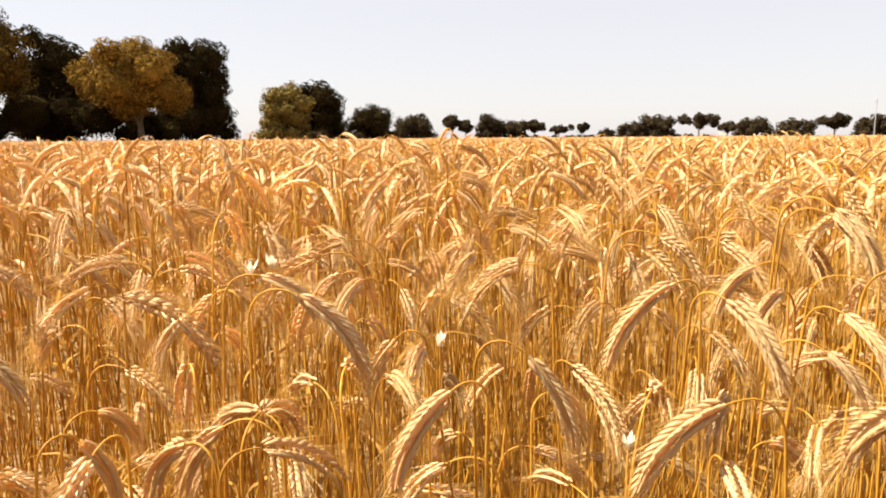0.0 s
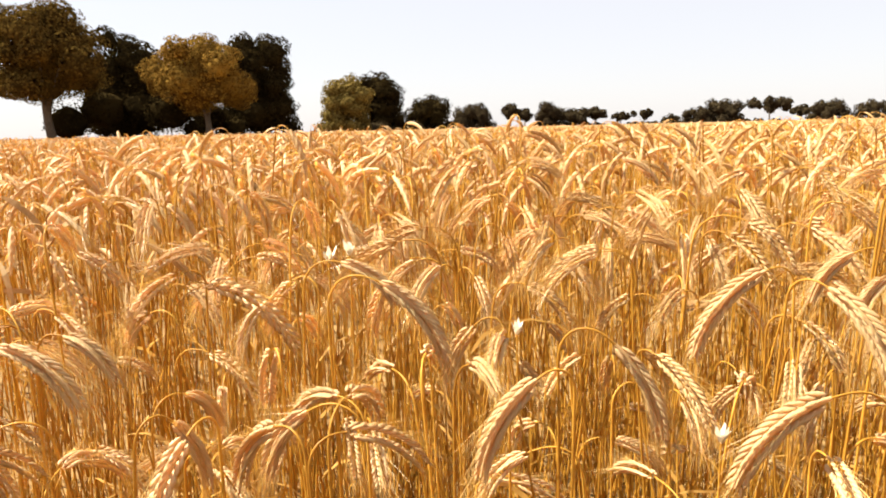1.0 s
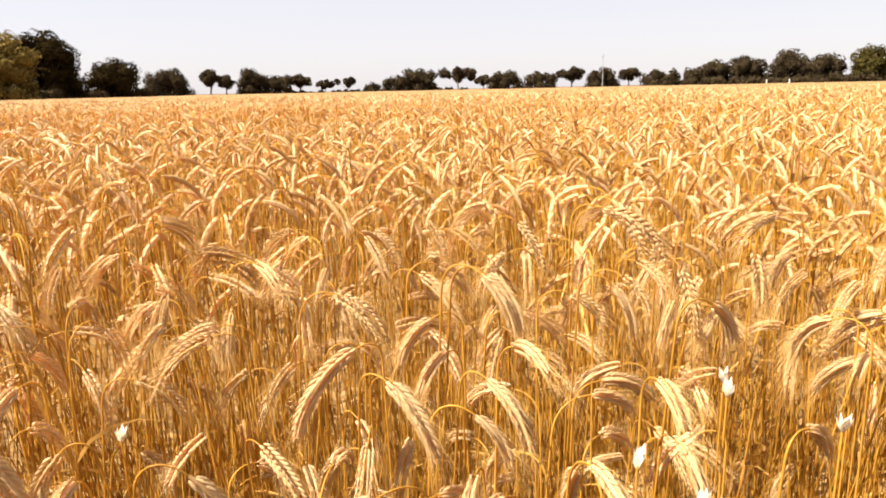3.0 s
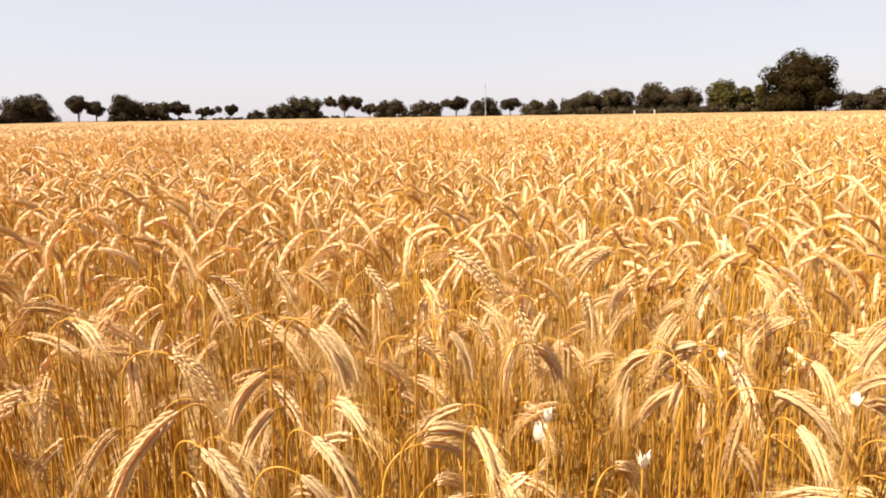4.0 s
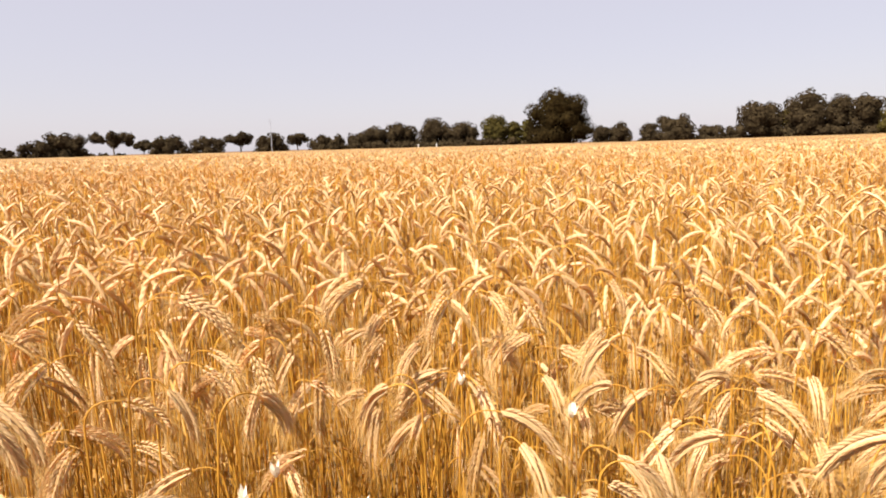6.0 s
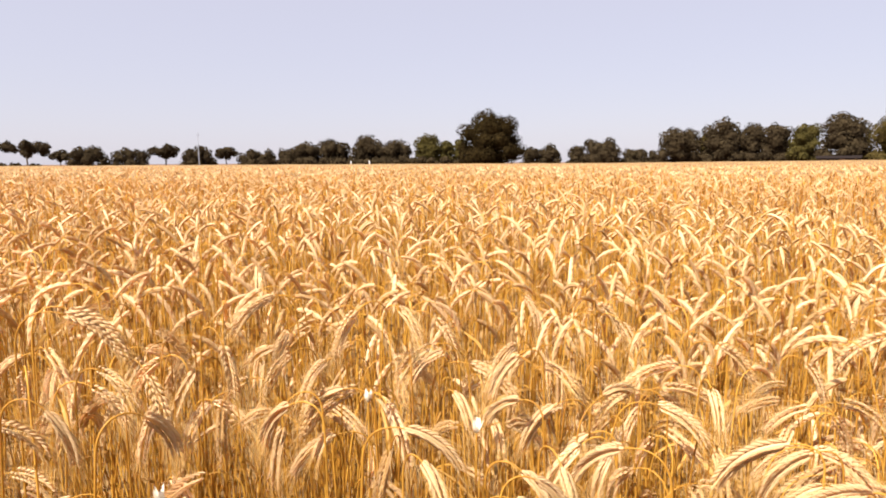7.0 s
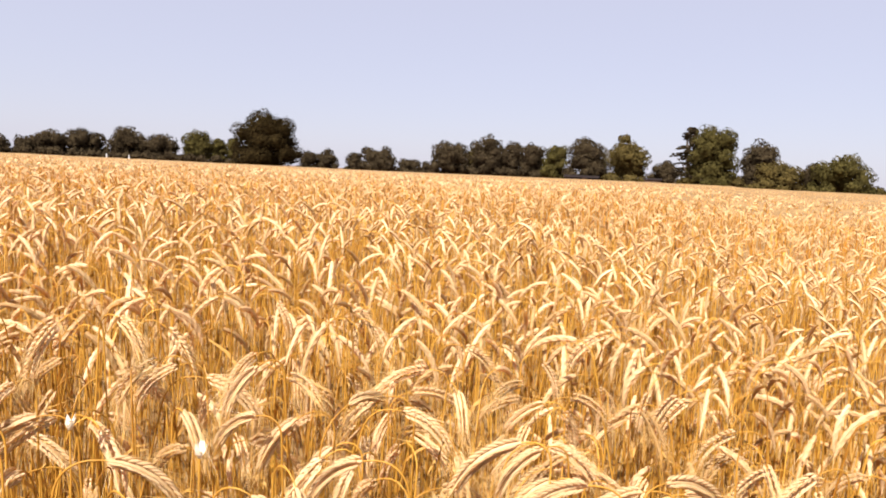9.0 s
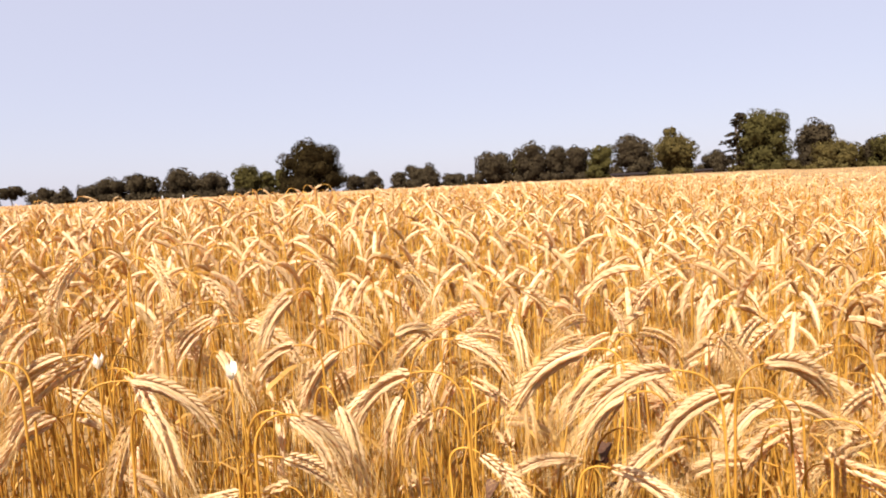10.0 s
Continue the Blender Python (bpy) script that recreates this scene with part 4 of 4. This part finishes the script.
hero(0.418, 0.973, 1.131, 0.370, 0.964, 1.068)
hero(0.412, 0.868, 1.120, 0.369, 0.821, 1.091)
hero(0.320, 0.777, 1.132, 0.364, 0.727, 1.049)
hero(0.443, 0.780, 1.117, 0.478, 0.731, 1.044)
hero(0.424, 0.771, 1.078, 0.461, 0.752, 1.013)
hero(0.459, 0.735, 1.175, 0.472, 0.669, 1.169)
hero(0.700, 1.060, 1.184, 0.706, 1.091, 1.120)
hero(0.490, 0.925, 1.205, 0.527, 0.889, 1.133)
hero(0.572, 0.741, 1.116, 0.638, 0.737, 1.086)
hero(0.594, 0.657, 1.150, 0.585, 0.592, 1.129)
hero(0.579, 0.779, 1.079, 0.639, 0.783, 1.043)
hero(0.454, 0.530, 1.146, 0.453, 0.463, 1.131)
hero(0.463, 0.578, 1.113, 0.464, 0.601, 1.048)
hero(0.413, 0.639, 1.054, 0.363, 0.594, 1.045)
hero(0.789, 1.039, 1.171, 0.805, 0.977, 1.136)
hero(0.802, 1.108, 1.126, 0.834, 1.068, 1.061)
hero(0.834, 0.984, 1.168, 0.844, 0.943, 1.064)
hero(0.741, 0.773, 1.185, 0.780, 0.778, 1.125)
hero(0.665, 0.713, 1.032, 0.659, 0.650, 0.992)
hero(0.642, 0.987, 1.146, 0.693, 0.965, 1.092)
hero(0.034, 0.642, 1.075, -0.015, 0.620, 0.988)
hero(0.285, 0.660, 1.062, 0.205, 0.636, 0.985)

def husk_head(x, y, z, tall):
    """A broken straw with a bleached, torn husk left at its top."""
    rng = np.random.default_rng(int(abs(x * 997 + y * 991) * 100))
    base = tagged(new("broken_straw"), "broken upright straw with a bleached white husk", "wheat stalk", "broken straws")
    base.location = (x, y, 0)
    lean = rng.normal(0, 0.02, 2)
    line = np.array([[-lean[0], -lean[1], 0], [0, 0, z * 0.6], [0, 0, z]])
    v, f = tube(line, [0.0018, 0.0016, 0.0012], 6)
    child("stem", mesh_of("stem", v, f, [STEM], None, np.full(len(v), 0.7)), base)
    V, F, n = [np.array([0, 0, z - 0.006])], [], 1
    for k in range(9):
        a, o = rng.uniform(0, 2 * np.pi), rng.uniform(0.1, 0.5)
        d = np.array([math.cos(a) * o, math.sin(a) * o, 1.0])
        side = np.array([-math.sin(a), math.cos(a), 0]) * rng.uniform(0.003, 0.005)
        foot = np.array([0, 0, z - 0.006])
        L = tall * rng.uniform(0.7, 1.15)
        V += [foot + d * L * 0.5 - side, foot + d * L * 0.5 + side, foot + d * L]
        F += [(0, n + 1, n), (n, n + 1, n + 2)]
        n += 3
    child("husk", mesh_of("husk", np.array(V), np.array(F), [HUSK], None, np.full(len(V), rng.uniform(0.4, 0.9))), base)


for place in ((0.211, 0.715, 0.992), (1.091, 0.573, 1.115), (0.741, 0.741, 1.095), (-0.233, 0.855, 1.14), (-0.221, 0.902, 1.14), (0.523, 0.574, 1.11), (0.534, 0.492, 1.12), (0.642, 0.608, 1.15), (-0.002, 0.929, 1.03), (0.743, 0.562, 1.12), (1.081, 0.78, 1.11)):
    husk_head(*place, 0.022)

DOCK = leafy("withered_leaf", (0.050, 0.022, 0.010), (0.13, 0.062, 0.028), 0.1, 0.8, 90)
WEED_STEM = leafy("weed_stem", (0.16, 0.12, 0.035), (0.30, 0.22, 0.07), 0.1, 0.7, 60)


def withered_weed(x, y, tall, seed):
    """A dead weed among the straws: a thin forked stem with curled dark leaves."""
    rng = np.random.default_rng(seed)
    base = tagged(new("withered_weed"), "dead brown weed with curled dark leaves among the straws", "weed", "withered weeds")
    base.location = (x, y, 0)
    line = np.array([[0, 0, 0], [0.01, 0, tall * 0.5], [0.005, 0.012, tall]])
    v, f = tube(line, [0.0022, 0.0018, 0.001], 6)
    child("stem", mesh_of("stem", v, f, [WEED_STEM], None, np.full(len(v), 0.5)), base)
    for k in range(5):
        z = tall * (0.86 + 0.035 * k)
        az, L, w = k * 2.4 + rng.uniform(-0.4, 0.4), rng.uniform(0.022, 0.036), rng.uniform(0.008, 0.012)
        V, F = [], []
        for i in range(6):
            q = i / 5
            reach, sag = L * q, 0.018 * q * q
            ww = w * math.sin(math.pi * (0.12 + 0.83 * q))
            for j in (-1, 0, 1):
                V.append((reach * math.cos(az) - j * ww * math.sin(az), reach * math.sin(az) + j * ww * math.cos(az), z - sag + abs(j) * ww * 0.7))
            if i:
                for j in (0, 1):
                    p = 3 * i + j
                    F += [(p - 3, p - 2, p + 1), (p - 3, p + 1, p)]
        child("leaf", mesh_of("leaf", np.array(V), np.array(F), [DOCK], None, np.full(len(V), rng.uniform(0.2, 0.8))), base)


withered_weed(1.53, 0.29, 0.92, 5)
withered_weed(1.47, 0.44, 0.86, 6)

taken = np.array(HERO_AT)


def free_of_heroes(k, gap):
    return np.hypot(taken[:, 0] - near_x[k], taken[:, 1] - near_y[k]).min() > gap


rng = np.random.default_rng(31)
rest = np.array([k for k in rest if free_of_heroes(k, 0.045)])
sow(rng, 1, near_x[rest], near_y[rest], 20, 0.25, 1.0, 0.05)
v, f, m, t = crop.arrays()
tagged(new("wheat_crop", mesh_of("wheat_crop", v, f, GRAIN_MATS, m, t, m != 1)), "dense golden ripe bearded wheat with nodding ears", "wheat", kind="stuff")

rng = np.random.default_rng(29)
styles = [(stalk_parts(rng, s, TOP, 0), s) for s in (shape_of(rng) for _ in range(16))]
hs = canopy_height(near_x[single], near_y[single]) - rng.uniform(0.06, 0.34, len(single))
for i, k in enumerate(single):
    if not free_of_heroes(k, 0.05):
        continue
    pieces, s = styles[i % 16]
    z = hs[i] / TOP
    turn = rng.uniform(0, 360)
    tilt = rng.normal(0, 3, 2)
    reach = 0.07
    a = radians(turn)
    m = pose(near_x[k] - reach * math.cos(a), near_y[k] - reach * math.sin(a), 0, tilt[0], tilt[1], turn) @ Matrix.Diagonal((1, 1, z, 1))
    stalk_thing(pieces, min(1, max(0, rng.normal(0.5, 0.22))), m)
